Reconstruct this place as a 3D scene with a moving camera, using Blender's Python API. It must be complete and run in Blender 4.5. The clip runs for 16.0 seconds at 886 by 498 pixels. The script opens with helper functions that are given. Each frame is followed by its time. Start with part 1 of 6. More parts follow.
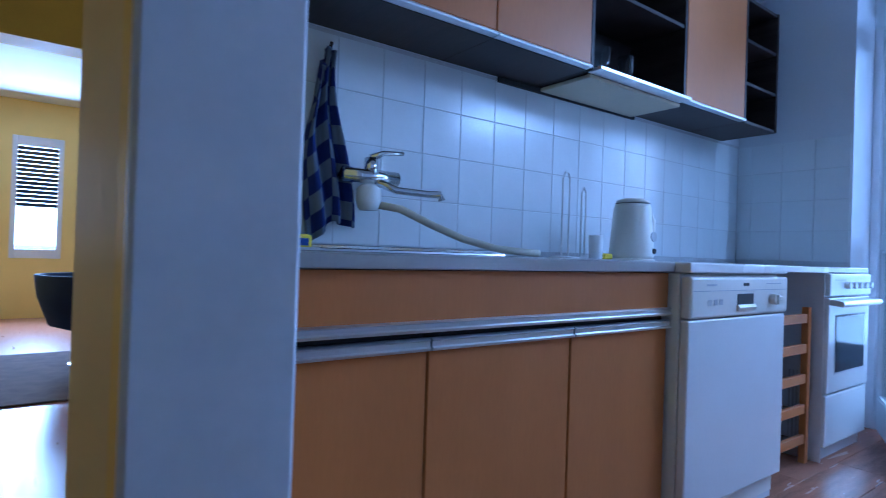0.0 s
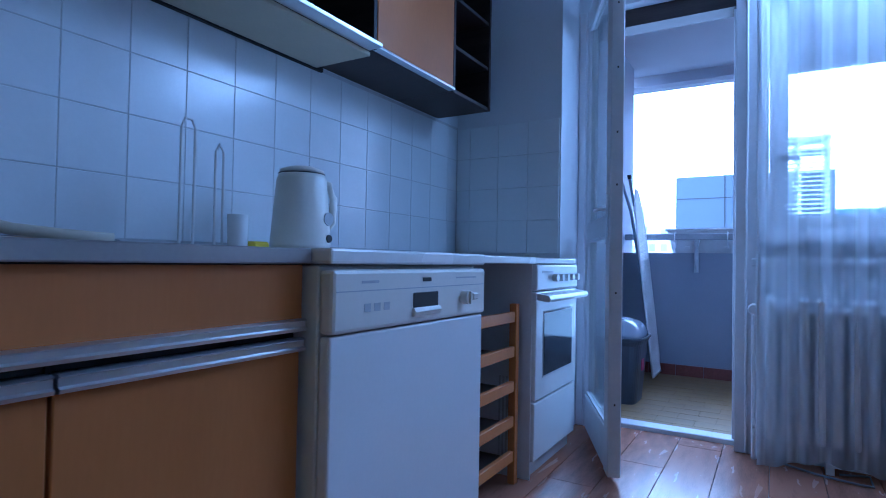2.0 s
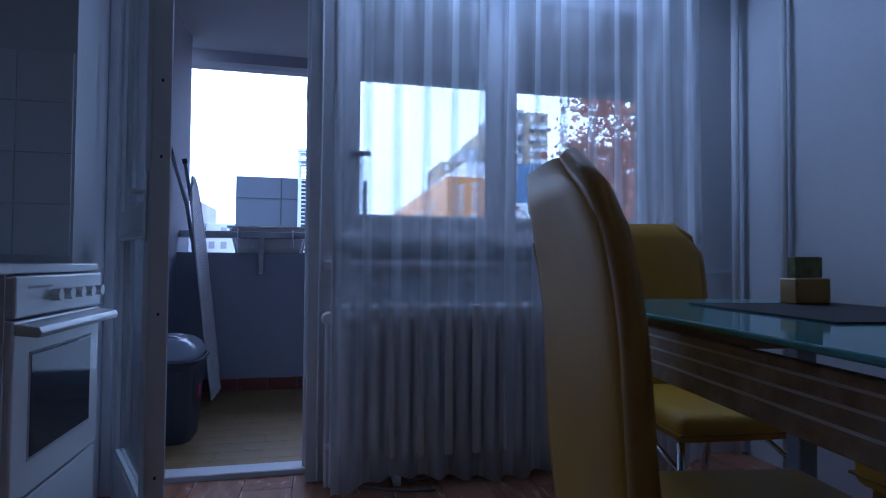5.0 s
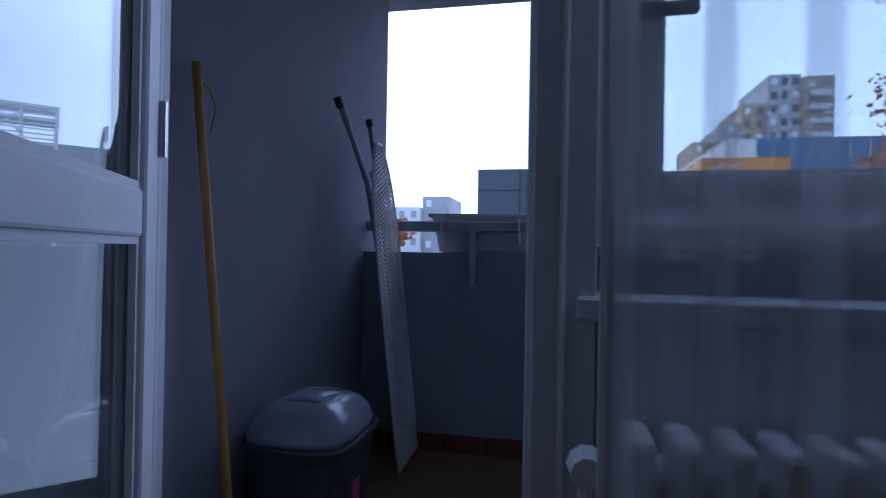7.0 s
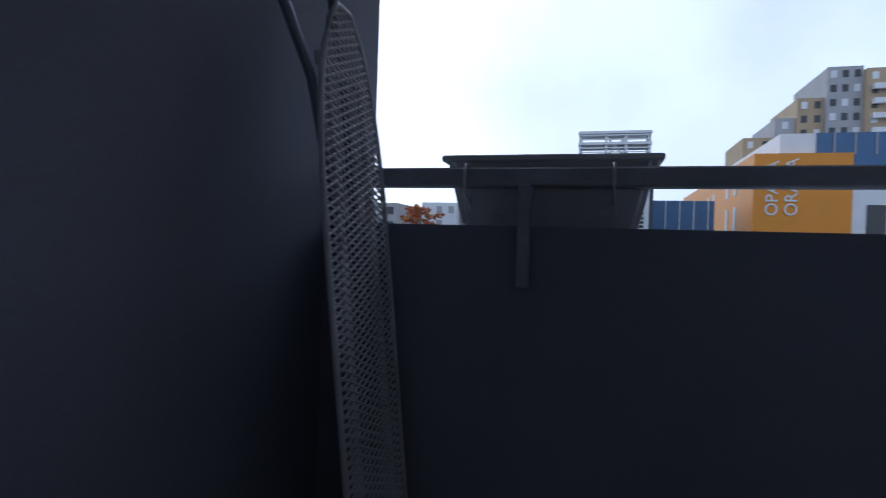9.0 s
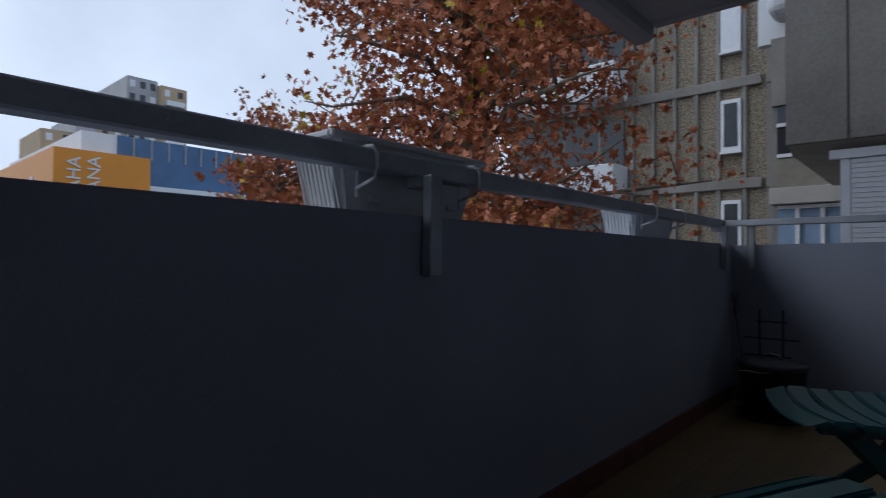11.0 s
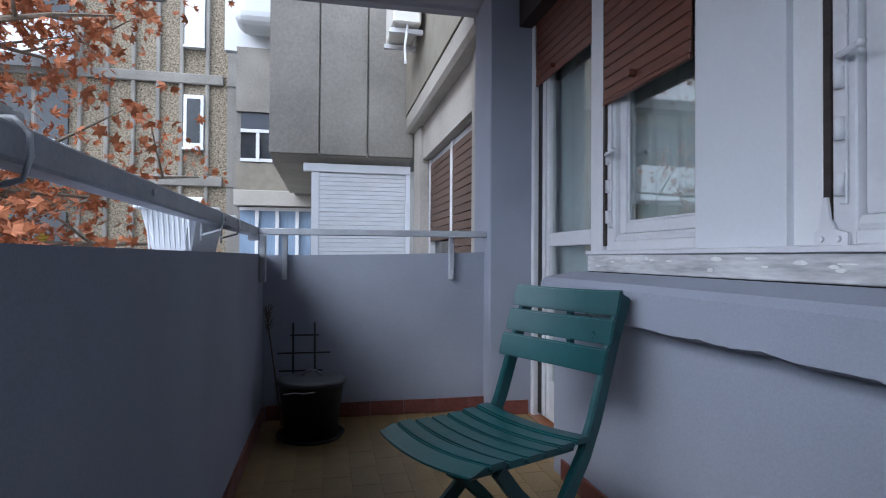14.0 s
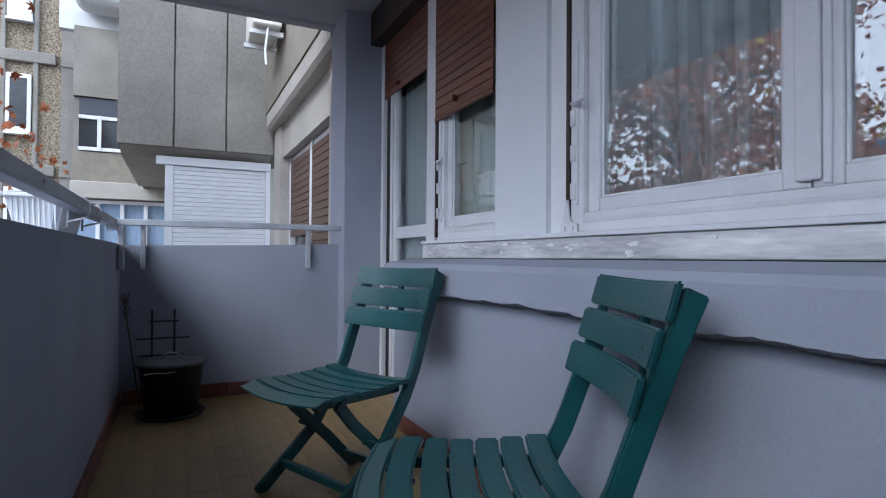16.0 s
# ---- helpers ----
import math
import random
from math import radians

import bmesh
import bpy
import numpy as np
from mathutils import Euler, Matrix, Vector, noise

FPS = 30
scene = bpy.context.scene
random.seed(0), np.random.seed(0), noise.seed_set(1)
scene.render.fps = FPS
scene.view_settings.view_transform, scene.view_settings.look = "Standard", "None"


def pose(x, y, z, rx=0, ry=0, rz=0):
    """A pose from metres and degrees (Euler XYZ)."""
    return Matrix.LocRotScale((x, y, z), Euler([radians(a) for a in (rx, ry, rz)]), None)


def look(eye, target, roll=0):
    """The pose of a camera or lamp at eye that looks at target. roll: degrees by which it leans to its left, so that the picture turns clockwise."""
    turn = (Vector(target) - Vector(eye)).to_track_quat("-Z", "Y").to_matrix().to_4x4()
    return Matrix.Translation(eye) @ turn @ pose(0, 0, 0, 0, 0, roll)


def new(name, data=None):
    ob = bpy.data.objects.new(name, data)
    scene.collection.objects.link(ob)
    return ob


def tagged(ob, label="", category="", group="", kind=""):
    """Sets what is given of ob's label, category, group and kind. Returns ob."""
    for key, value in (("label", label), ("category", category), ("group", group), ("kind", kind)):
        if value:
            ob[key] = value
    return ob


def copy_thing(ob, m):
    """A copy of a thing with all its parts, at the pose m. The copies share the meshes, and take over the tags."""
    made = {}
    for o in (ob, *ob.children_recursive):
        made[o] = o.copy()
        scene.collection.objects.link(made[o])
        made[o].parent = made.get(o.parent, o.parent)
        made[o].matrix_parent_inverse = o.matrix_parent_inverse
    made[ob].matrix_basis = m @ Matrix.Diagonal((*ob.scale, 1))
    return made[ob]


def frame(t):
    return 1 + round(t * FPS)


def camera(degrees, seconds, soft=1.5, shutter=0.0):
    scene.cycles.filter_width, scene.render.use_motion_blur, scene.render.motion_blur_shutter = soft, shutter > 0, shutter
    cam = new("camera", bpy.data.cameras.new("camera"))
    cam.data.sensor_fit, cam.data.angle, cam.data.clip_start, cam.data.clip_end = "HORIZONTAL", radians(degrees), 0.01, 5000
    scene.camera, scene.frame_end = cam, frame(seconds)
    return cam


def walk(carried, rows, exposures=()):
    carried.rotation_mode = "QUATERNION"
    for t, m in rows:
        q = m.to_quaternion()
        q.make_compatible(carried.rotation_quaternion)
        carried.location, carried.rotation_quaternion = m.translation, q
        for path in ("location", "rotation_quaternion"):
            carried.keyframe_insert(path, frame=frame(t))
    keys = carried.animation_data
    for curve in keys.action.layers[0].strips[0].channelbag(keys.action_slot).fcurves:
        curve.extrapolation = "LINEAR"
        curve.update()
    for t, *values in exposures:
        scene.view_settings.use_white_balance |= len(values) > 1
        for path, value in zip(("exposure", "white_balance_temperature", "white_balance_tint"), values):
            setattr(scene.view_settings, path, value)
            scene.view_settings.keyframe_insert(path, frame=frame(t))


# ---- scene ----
cam = camera(77.0, 16.0, soft=1.0, shutter=0.2)
PATH = [
    (0, (0.127, -0.479, 0.89), (-1.481, 0.71, 0.904), 1.9),
    (0.5, (0.069, -0.315, 0.901), (-1.337, 1.107, 0.915), 1.9),
    (1, (0.028, -0.127, 0.908), (-1.18, 1.467, 0.928), 1.8),
    (1.5, (0.003, 0.067, 0.885), (-1.059, 1.762, 0.927), 1.1),
    (2, (-0.036, 0.314, 0.864), (-1.06, 2.031, 0.906), 1.0),
    (2.5, (-0.066, 0.493, 0.863), (-0.958, 2.283, 0.902), 1.3),
    (3, (-0.125, 0.593, 0.88), (-0.413, 2.571, 0.934), 1.8),
    (3.5, (-0.1, 0.589, 0.876), (0.125, 2.575, 0.95), 1.3),
    (3.7, (-0.096, 0.576, 0.855), (0.271, 2.54, 0.94), 0.7),
    (5.8, (-0.17, 1.361, 0.923), (0.261, 3.313, 0.955), 0.5),
    (6, (-0.161, 1.503, 0.928), (0.222, 3.465, 0.96), 0.9),
    (6.3, (-0.144, 1.805, 0.938), (0.064, 3.794, 0.962), 0.7),
    (6.5, (-0.134, 1.991, 0.957), (-0.108, 3.991, 0.972), 0.4),
    (7, (-0.157, 2.385, 0.964), (-0.565, 4.343, 0.972), 1.0),
    (7.5, (-0.263, 2.737, 0.968), (-0.947, 4.617, 0.962), 1.4),
    (8, (-0.353, 3.062, 0.925), (-1.176, 4.885, 0.918), 1.0),
    (8.5, (-0.382, 3.346, 0.880), (-1.219, 5.163, 0.892), 1.7),
    (9, (-0.376, 3.619, 0.899), (-0.914, 5.545, 0.891), 1.9),
    (9.3, (-0.329, 3.734, 0.895), (-0.545, 5.723, 0.9), 2.0),
    (9.6, (-0.265, 3.803, 0.854), (-0.198, 5.801, 0.878), 1.5),
    (10, (-0.181, 3.895, 0.81), (0.339, 5.826, 0.843), 1.1),
    (10.2, (-0.153, 3.926, 0.822), (0.61, 5.775, 0.861), 0.9),
    (12.3, (0.011, 4.32, 0.863), (1.974, 4.702, 0.891), 0.7),
    (12.5, (0.058, 4.371, 0.87), (2.04, 4.636, 0.901), 0.7),
    (13, (0.187, 4.485, 0.882), (2.185, 4.543, 0.922), 0.6),
    (13.5, (0.297, 4.596, 0.937), (2.284, 4.376, 0.966), 0.4),
    (14, (0.352, 4.662, 0.944), (2.31, 4.254, 0.975), 0.4),
    (14.5, (0.343, 4.714, 0.946), (2.251, 4.116, 0.982), 0.6),
    (15, (0.217, 4.736, 0.934), (2.085, 4.023, 0.971), 0.6),
    (15.5, (0.038, 4.727, 0.887), (1.85, 3.883, 0.929), 0.6),
    (16, (-0.11, 4.719, 0.887), (1.694, 3.856, 0.92), 0.4),
]
EXPOSURES = [(0.0, 3.68, 3850, 12), (1.5, 3.22, 3800, 12), (2.5, 2.85, 3850, 12), (3.5, 2.05, 4200, 20), (6.0, 1.05, 4450, 18), (7.0, 0.5, 4600, 18), (8.0, 0.0, 4800, 14), (9.0, -0.3, 5300, 11), (10.2, -0.7, 5600, 10), (12.3, 0.4, 5550, 10), (13.5, 1.25, 5600, 10), (16.0, 1.3, 5600, 10)]
walk(cam, [(t, look(eye, target, roll)) for t, eye, target, roll in PATH], EXPOSURES)

# ---- light ----
world = bpy.data.worlds.new("overcast_sky")
scene.world = world
world.use_nodes = True
wt = world.node_tree
sky = wt.nodes.new("ShaderNodeTexSky")
sky.sky_type, sky.sun_disc = "NISHITA", False
sky.sun_elevation, sky.sun_rotation = radians(38), radians(-35)
sky.dust_density, sky.air_density = 4.0, 1.2
pale = wt.nodes.new("ShaderNodeHueSaturation")
pale.inputs["Saturation"].default_value = 0.28
cloud_at = wt.nodes.new("ShaderNodeTexCoord")
cloud = wt.nodes.new("ShaderNodeTexNoise")
cloud.inputs["Scale"].default_value, cloud.inputs["Detail"].default_value = 3.2, 5
cloud_ramp = wt.nodes.new("ShaderNodeMapRange")
cloud_ramp.inputs["From Min"].default_value, cloud_ramp.inputs["From Max"].default_value = 0.3, 0.7
cloud_ramp.inputs["To Min"].default_value, cloud_ramp.inputs["To Max"].default_value = 0.86, 1.12
veil = wt.nodes.new("ShaderNodeMix")
veil.data_type, veil.blend_type = "RGBA", "MIX"
veil.inputs[0].default_value = 0.62
veil.inputs[7].default_value = (10.0, 10.6, 11.6, 1)
shade = wt.nodes.new("ShaderNodeMix")
shade.data_type, shade.blend_type = "RGBA", "MULTIPLY"
shade.inputs[0].default_value = 1
wt.links.new(cloud_at.outputs["Generated"], cloud.inputs["Vector"])
wt.links.new(cloud.outputs["Fac"], cloud_ramp.inputs["Value"])
wt.links.new(sky.outputs[0], pale.inputs["Color"])
wt.links.new(pale.outputs[0], veil.inputs[6])
wt.links.new(veil.outputs[2], shade.inputs[6])
wt.links.new(cloud_ramp.outputs[0], shade.inputs[7])
wt.links.new(shade.outputs[2], wt.nodes["Background"].inputs[0])
wt.nodes["Background"].inputs[1].default_value = 0.13

sun = new("sun", bpy.data.lights.new("sun", "SUN"))
sun.data.energy, sun.data.angle, sun.data.color = 0.5, radians(25), (1.0, 0.95, 0.88)
sun.matrix_world = look((0, 0, 0), (0.45, -0.65, -0.62))


def sky_opening(name, place, target, width, height, watts):
    lamp = new(name, bpy.data.lights.new(name, "AREA"))
    lamp.data.shape, lamp.data.size, lamp.data.size_y = "RECTANGLE", width, height
    lamp.data.energy, lamp.data.color = watts, (0.86, 0.93, 1.0)
    lamp.matrix_world = look(place, target)
    return lamp


sky_opening("doorway_skylight", (-0.55, 3.62, 1.35), (-0.5, 0, 1.0), 0.62, 1.9, 1.1)
sky_opening("window_skylight", (0.7, 3.2, 2.27), (0.6, 1.2, 0.7), 1.4, 0.28, 2.9)
sky_opening("living_window_skylight", (-7.4, -0.44, 1.4), (0, -0.5, 1.0), 0.45, 1.1, 6)

# ---- materials ----
def material(name, colour, rough=0.6, metal=0.0, vary=0.12, scale=6.0, grain=90.0, bump=0.08, stretch=(1, 1, 1), tint=None, spec=0.5, coat=0.0, island=0.0):
    """A painted, woven or stone surface: broad stains, fine grain and a little relief, in metres of the world."""
    m = bpy.data.materials.new(name)
    m.use_nodes = True
    nt = m.node_tree
    n, li = nt.nodes, nt.links
    b = n["Principled BSDF"]
    at = n.new("ShaderNodeTexCoord")
    mp = n.new("ShaderNodeMapping")
    mp.inputs["Scale"].default_value = stretch
    li.new(at.outputs["Object"], mp.inputs["Vector"])
    big = n.new("ShaderNodeTexNoise")
    big.inputs["Scale"].default_value, big.inputs["Detail"].default_value = scale, 4
    fine = n.new("ShaderNodeTexNoise")
    fine.inputs["Scale"].default_value, fine.inputs["Detail"].default_value = grain, 3
    li.new(mp.outputs[0], big.inputs["Vector"])
    li.new(mp.outputs[0], fine.inputs["Vector"])
    mix = n.new("ShaderNodeMath")
    mix.operation = "MULTIPLY_ADD"
    mix.inputs[1].default_value = 0.45
    li.new(fine.outputs["Fac"], mix.inputs[0])
    li.new(big.outputs["Fac"], mix.inputs[2])
    last = mix.outputs[0]
    if island:
        info = n.new("ShaderNodeObjectInfo")
        geo = n.new("ShaderNodeNewGeometry")
        add = n.new("ShaderNodeMath")
        add.operation = "ADD"
        li.new(info.outputs["Random"], add.inputs[0])
        li.new(geo.outputs["Random Per Island"], add.inputs[1])
        more = n.new("ShaderNodeMath")
        more.operation = "MULTIPLY_ADD"
        more.inputs[1].default_value = island
        li.new(add.outputs[0], more.inputs[0])
        li.new(last, more.inputs[2])
        last = more.outputs[0]
    ramp = n.new("ShaderNodeValToRGB")
    dark = [c * (1 - vary) for c in colour]
    light = [min(1, c * (1 + vary)) for c in (tint or colour)]
    ramp.color_ramp.elements[0].position, ramp.color_ramp.elements[1].position = 0.45 , 0.98 + island
    ramp.color_ramp.elements[0].color, ramp.color_ramp.elements[1].color = (*dark, 1), (*light, 1)
    li.new(last, ramp.inputs[0])
    li.new(ramp.outputs[0], b.inputs["Base Color"])
    rr = n.new("ShaderNodeMapRange")
    rr.inputs["To Min"].default_value, rr.inputs["To Max"].default_value = max(0.02, rough - 0.08), min(1, rough + 0.1)
    li.new(big.outputs["Fac"], rr.inputs["Value"])
    li.new(rr.outputs[0], b.inputs["Roughness"])
    b.inputs["Metallic"].default_value = metal
    b.inputs["Specular IOR Level"].default_value = spec
    b.inputs["Coat Weight"].default_value = coat
    if bump:
        bp = n.new("ShaderNodeBump")
        bp.inputs["Strength"].default_value, bp.inputs["Distance"].default_value = bump, 0.004
        li.new(mix.outputs[0], bp.inputs["Height"])
        li.new(bp.outputs[0], b.inputs["Normal"])
    return m


def wood(name, colour, tint, scale=3.0, rough=0.45, along=(1, 12, 12), island=0.0, coat=0.0):
    return material(name, colour, rough, 0, 0.22, scale, 26, 0.06, along, tint, 0.4, coat, island)


def glass(name, colour=(0.9, 0.95, 0.95), rough=0.0, gloss=1.0):
    m = bpy.data.materials.new(name)
    m.use_nodes = True
    nt = m.node_tree
    n, li = nt.nodes, nt.links
    n.remove(n["Principled BSDF"])
    clear, shine = n.new("ShaderNodeBsdfTransparent"), n.new("ShaderNodeBsdfGlossy")
    clear.inputs[0].default_value = (*colour, 1)
    shine.inputs["Roughness"].default_value = rough
    fres, mix = n.new("ShaderNodeLayerWeight"), n.new("ShaderNodeMixShader")
    fres.inputs["Blend"].default_value = 0.5
    steep, sheen = n.new("ShaderNodeMath"), n.new("ShaderNodeMath")
    steep.operation, sheen.operation = "POWER", "MULTIPLY_ADD"
    steep.inputs[1].default_value = 4.5
    sheen.inputs[1].default_value, sheen.inputs[2].default_value = 0.85, 0.045 * gloss
    li.new(fres.outputs["Facing"], steep.inputs[0])
    li.new(steep.outputs[0], sheen.inputs[0])
    li.new(sheen.outputs[0], mix.inputs[0])
    li.new(clear.outputs[0], mix.inputs[1])
    li.new(shine.outputs[0], mix.inputs[2])
    li.new(mix.outputs[0], n["Material Output"].inputs[0])
    return m


def sheer(name, colour, thin, dense, stripe):
    """Net curtain: threads let light through; woven stripes are denser."""
    m = bpy.data.materials.new(name)
    m.use_nodes = True
    nt = m.node_tree
    n, li = nt.nodes, nt.links
    n.remove(n["Principled BSDF"])
    at, sep = n.new("ShaderNodeTexCoord"), n.new("ShaderNodeSeparateXYZ")
    li.new(at.outputs["UV"], sep.inputs[0])
    wave = n.new("ShaderNodeMath")
    wave.operation = "MULTIPLY"
    wave.inputs[1].default_value = 2 * math.pi / stripe
    li.new(sep.outputs[0], wave.inputs[0])
    s = n.new("ShaderNodeMath")
    s.operation = "SINE"
    li.new(wave.outputs[0], s.inputs[0])
    rng = n.new("ShaderNodeMapRange")
    rng.inputs["From Min"].default_value, rng.inputs["From Max"].default_value = 0.35, 0.75
    rng.inputs["To Min"].default_value, rng.inputs["To Max"].default_value = thin, dense
    li.new(s.outputs[0], rng.inputs["Value"])
    thread = n.new("ShaderNodeTexNoise")
    thread.inputs["Scale"].default_value = 240
    li.new(at.outputs["UV"], thread.inputs["Vector"])
    add = n.new("ShaderNodeMath")
    add.operation = "MULTIPLY_ADD"
    add.inputs[1].default_value = 0.07
    li.new(thread.outputs["Fac"], add.inputs[0])
    li.new(rng.outputs[0], add.inputs[2])
    clear, cloth, glow = n.new("ShaderNodeBsdfTransparent"), n.new("ShaderNodeBsdfDiffuse"), n.new("ShaderNodeBsdfTranslucent")
    cloth.inputs[0].default_value = glow.inputs[0].default_value = (*colour, 1)
    both, mix = n.new("ShaderNodeMixShader"), n.new("ShaderNodeMixShader")
    both.inputs[0].default_value = 0.5
    li.new(cloth.outputs[0], both.inputs[1])
    li.new(glow.outputs[0], both.inputs[2])
    li.new(add.outputs[0], mix.inputs[0])
    li.new(clear.outputs[0], mix.inputs[1])
    li.new(both.outputs[0], mix.inputs[2])
    li.new(mix.outputs[0], n["Material Output"].inputs[0])
    return m


WALL_WHITE = material("white_wall_paint", (0.66, 0.68, 0.72), 0.75, vary=0.05, scale=1.6, bump=0.05)
WALL_YELLOW = material("yellow_wall_paint", (0.78, 0.58, 0.16), 0.7, vary=0.06, scale=1.5)
YELLOW_TRIM = material("deep_yellow_paint", (0.82, 0.55, 0.03), 0.6, vary=0.05)
WALL_BLUE = material("blue_grey_render_paint", (0.265, 0.285, 0.35), 0.85, vary=0.10, scale=1.4, grain=160, bump=0.25, tint=(0.30, 0.32, 0.385))
CEIL_WHITE = material("ceiling_paint", (0.72, 0.72, 0.74), 0.85, vary=0.05, scale=1.2)
CEIL_GREY = material("balcony_ceiling_paint", (0.34, 0.34, 0.38), 0.85, vary=0.08, scale=1.5, bump=0.2)
TILE_WHITE = material("glazed_white_tile", (0.72, 0.75, 0.78), 0.2, vary=0.04, scale=2.5, bump=0.02, island=0.08)
GROUT = material("tile_grout", (0.50, 0.51, 0.54), 0.9, vary=0.2)
LAMINATE = wood("red_brown_laminate", (0.145, 0.066, 0.038), (0.28, 0.135, 0.08), 2.6, 0.24, (9, 1.2, 9), 0.22)
PARQUET = wood("glossy_parquet", (0.18, 0.07, 0.035), (0.34, 0.15, 0.08), 2.6, 0.3, (1.2, 9, 9), 0.22)
OCHRE_JOINT = material("ochre_tile_joint", (0.21, 0.138, 0.053), 0.8, vary=0.2)
OCHRE_TILE = material("ochre_floor_tile", (0.215, 0.14, 0.052), 0.45, vary=0.22, scale=2.2, grain=60, bump=0.12, tint=(0.27, 0.185, 0.075), island=0.03)
RED_TILE = material("dark_red_skirting_tile", (0.10, 0.026, 0.02), 0.45, vary=0.3, scale=8, grain=70, bump=0.15, tint=(0.15, 0.05, 0.04), island=0.15)
PAINT_WHITE = material("white_gloss_paint", (0.72, 0.73, 0.75), 0.4, vary=0.06, scale=5, grain=110, bump=0.06)
PAINT_OLD = material("old_white_window_paint", (0.62, 0.63, 0.66), 0.5, vary=0.04, scale=9, grain=60, bump=0.15, tint=(0.66, 0.66, 0.69))
ORANGE = material("orange_beech_front", (0.47, 0.18, 0.04), 0.42, 0, 0.05, 1.5, 24, 0.03, (5, 5, 1.0), (0.485, 0.19, 0.045), 0.4)
DARKWOOD = wood("dark_brown_cabinet", (0.02, 0.014, 0.013), (0.045, 0.033, 0.03), 2.0, 0.5, (1, 12, 12))
ALU = material("brushed_aluminium", (0.72, 0.73, 0.75), 0.32, 1.0, 0.06, 4, 200, 0.03, (1, 0.05, 1))
STEEL = material("chrome_steel", (0.7, 0.71, 0.73), 0.14, 1.0, 0.05, 5, 60, 0.01)
# For black parts, and for the shade in narrow gaps.
BLACK = material("black_parts_and_gap_shade", (0.012, 0.012, 0.014), 0.6, vary=0.2)
WORKTOP = material("grey_steel_worktop", (0.38, 0.37, 0.37), 0.35, 0.6, 0.08, 4, 120, 0.03)
WHITE_TOP = material("white_laminate_top", (0.78, 0.78, 0.77), 0.25, vary=0.04)
ENAMEL = material("white_enamel", (0.78, 0.79, 0.80), 0.22, vary=0.03, scale=2, bump=0.01)
CREAM = material("cream_plastic", (0.74, 0.72, 0.66), 0.35, vary=0.04, scale=3, bump=0.02)
OVEN_GLASS = material("dark_oven_glass", (0.03, 0.035, 0.045), 0.06, vary=0.1, bump=0)
BLIND = wood("red_brown_blind_slat", (0.065, 0.022, 0.014), (0.12, 0.043, 0.026), 4, 0.42, (1.0, 10, 10), 0.2)
BEIGE = material("beige_hood", (0.55, 0.50, 0.36), 0.5, vary=0.06)
PANE = glass("window_glass", (0.92, 0.95, 0.94), gloss=3.6)
CLEAR = glass("drinking_glass", (0.85, 0.9, 0.92))
NET = sheer("white_net_curtain", (0.84, 0.87, 0.92), 0.27, 0.56, 0.118)
NET_BACK = material("white_curtain_cloth", (0.62, 0.66, 0.67), 0.9, vary=0.12, scale=5, grain=200, stretch=(4, 4, 0.3))


# ---- mesh helpers ----
def world_of(ob):
    m = ob.matrix_basis.copy()
    while ob.parent:
        ob = ob.parent
        m = ob.matrix_basis @ m
    return m


def part(name, bm, mat, parent=None, label="", local=False, smooth=False):
    """One mesh object out of a bmesh, under its thing or part; the bmesh is in world metres unless local."""
    if parent is not None and not local:
        bmesh.ops.transform(bm, matrix=world_of(parent).inverted(), verts=bm.verts)
    me = bpy.data.meshes.new(name)
    bm.to_mesh(me)
    bm.free()
    if smooth:
        me.polygons.foreach_set("use_smooth", [True] * len(me.polygons))
    for one in (mat if isinstance(mat, (list, tuple)) else [mat]):
        me.materials.append(one)
    ob = new(name, me)
    ob.parent = parent
    if label:
        ob["label"] = label
    return ob


def thing(name, at, label, category, group="", kind="", turn=0):
    ob = new(name)
    ob.empty_display_size = 0.1
    ob.matrix_basis = pose(*at, 0, 0, turn)
    return tagged(ob, label, category, group, kind)


def boxes(*sizes, bevel=0.0, seg=1):
    """Boxes x0, x1, y0, y1, z0, z1 in one bmesh, edges rounded by bevel."""
    bm = bmesh.new()
    for x0, x1, y0, y1, z0, z1 in sizes:
        bmesh.ops.create_cube(bm, size=1, matrix=Matrix.Translation(((x0 + x1) / 2, (y0 + y1) / 2, (z0 + z1) / 2)) @ Matrix.Diagonal((abs(x1 - x0), abs(y1 - y0), abs(z1 - z0), 1)))
    if bevel:
        bmesh.ops.bevel(bm, geom=list(bm.edges), offset=bevel, segments=seg, affect="EDGES", profile=0.5)
    return bm


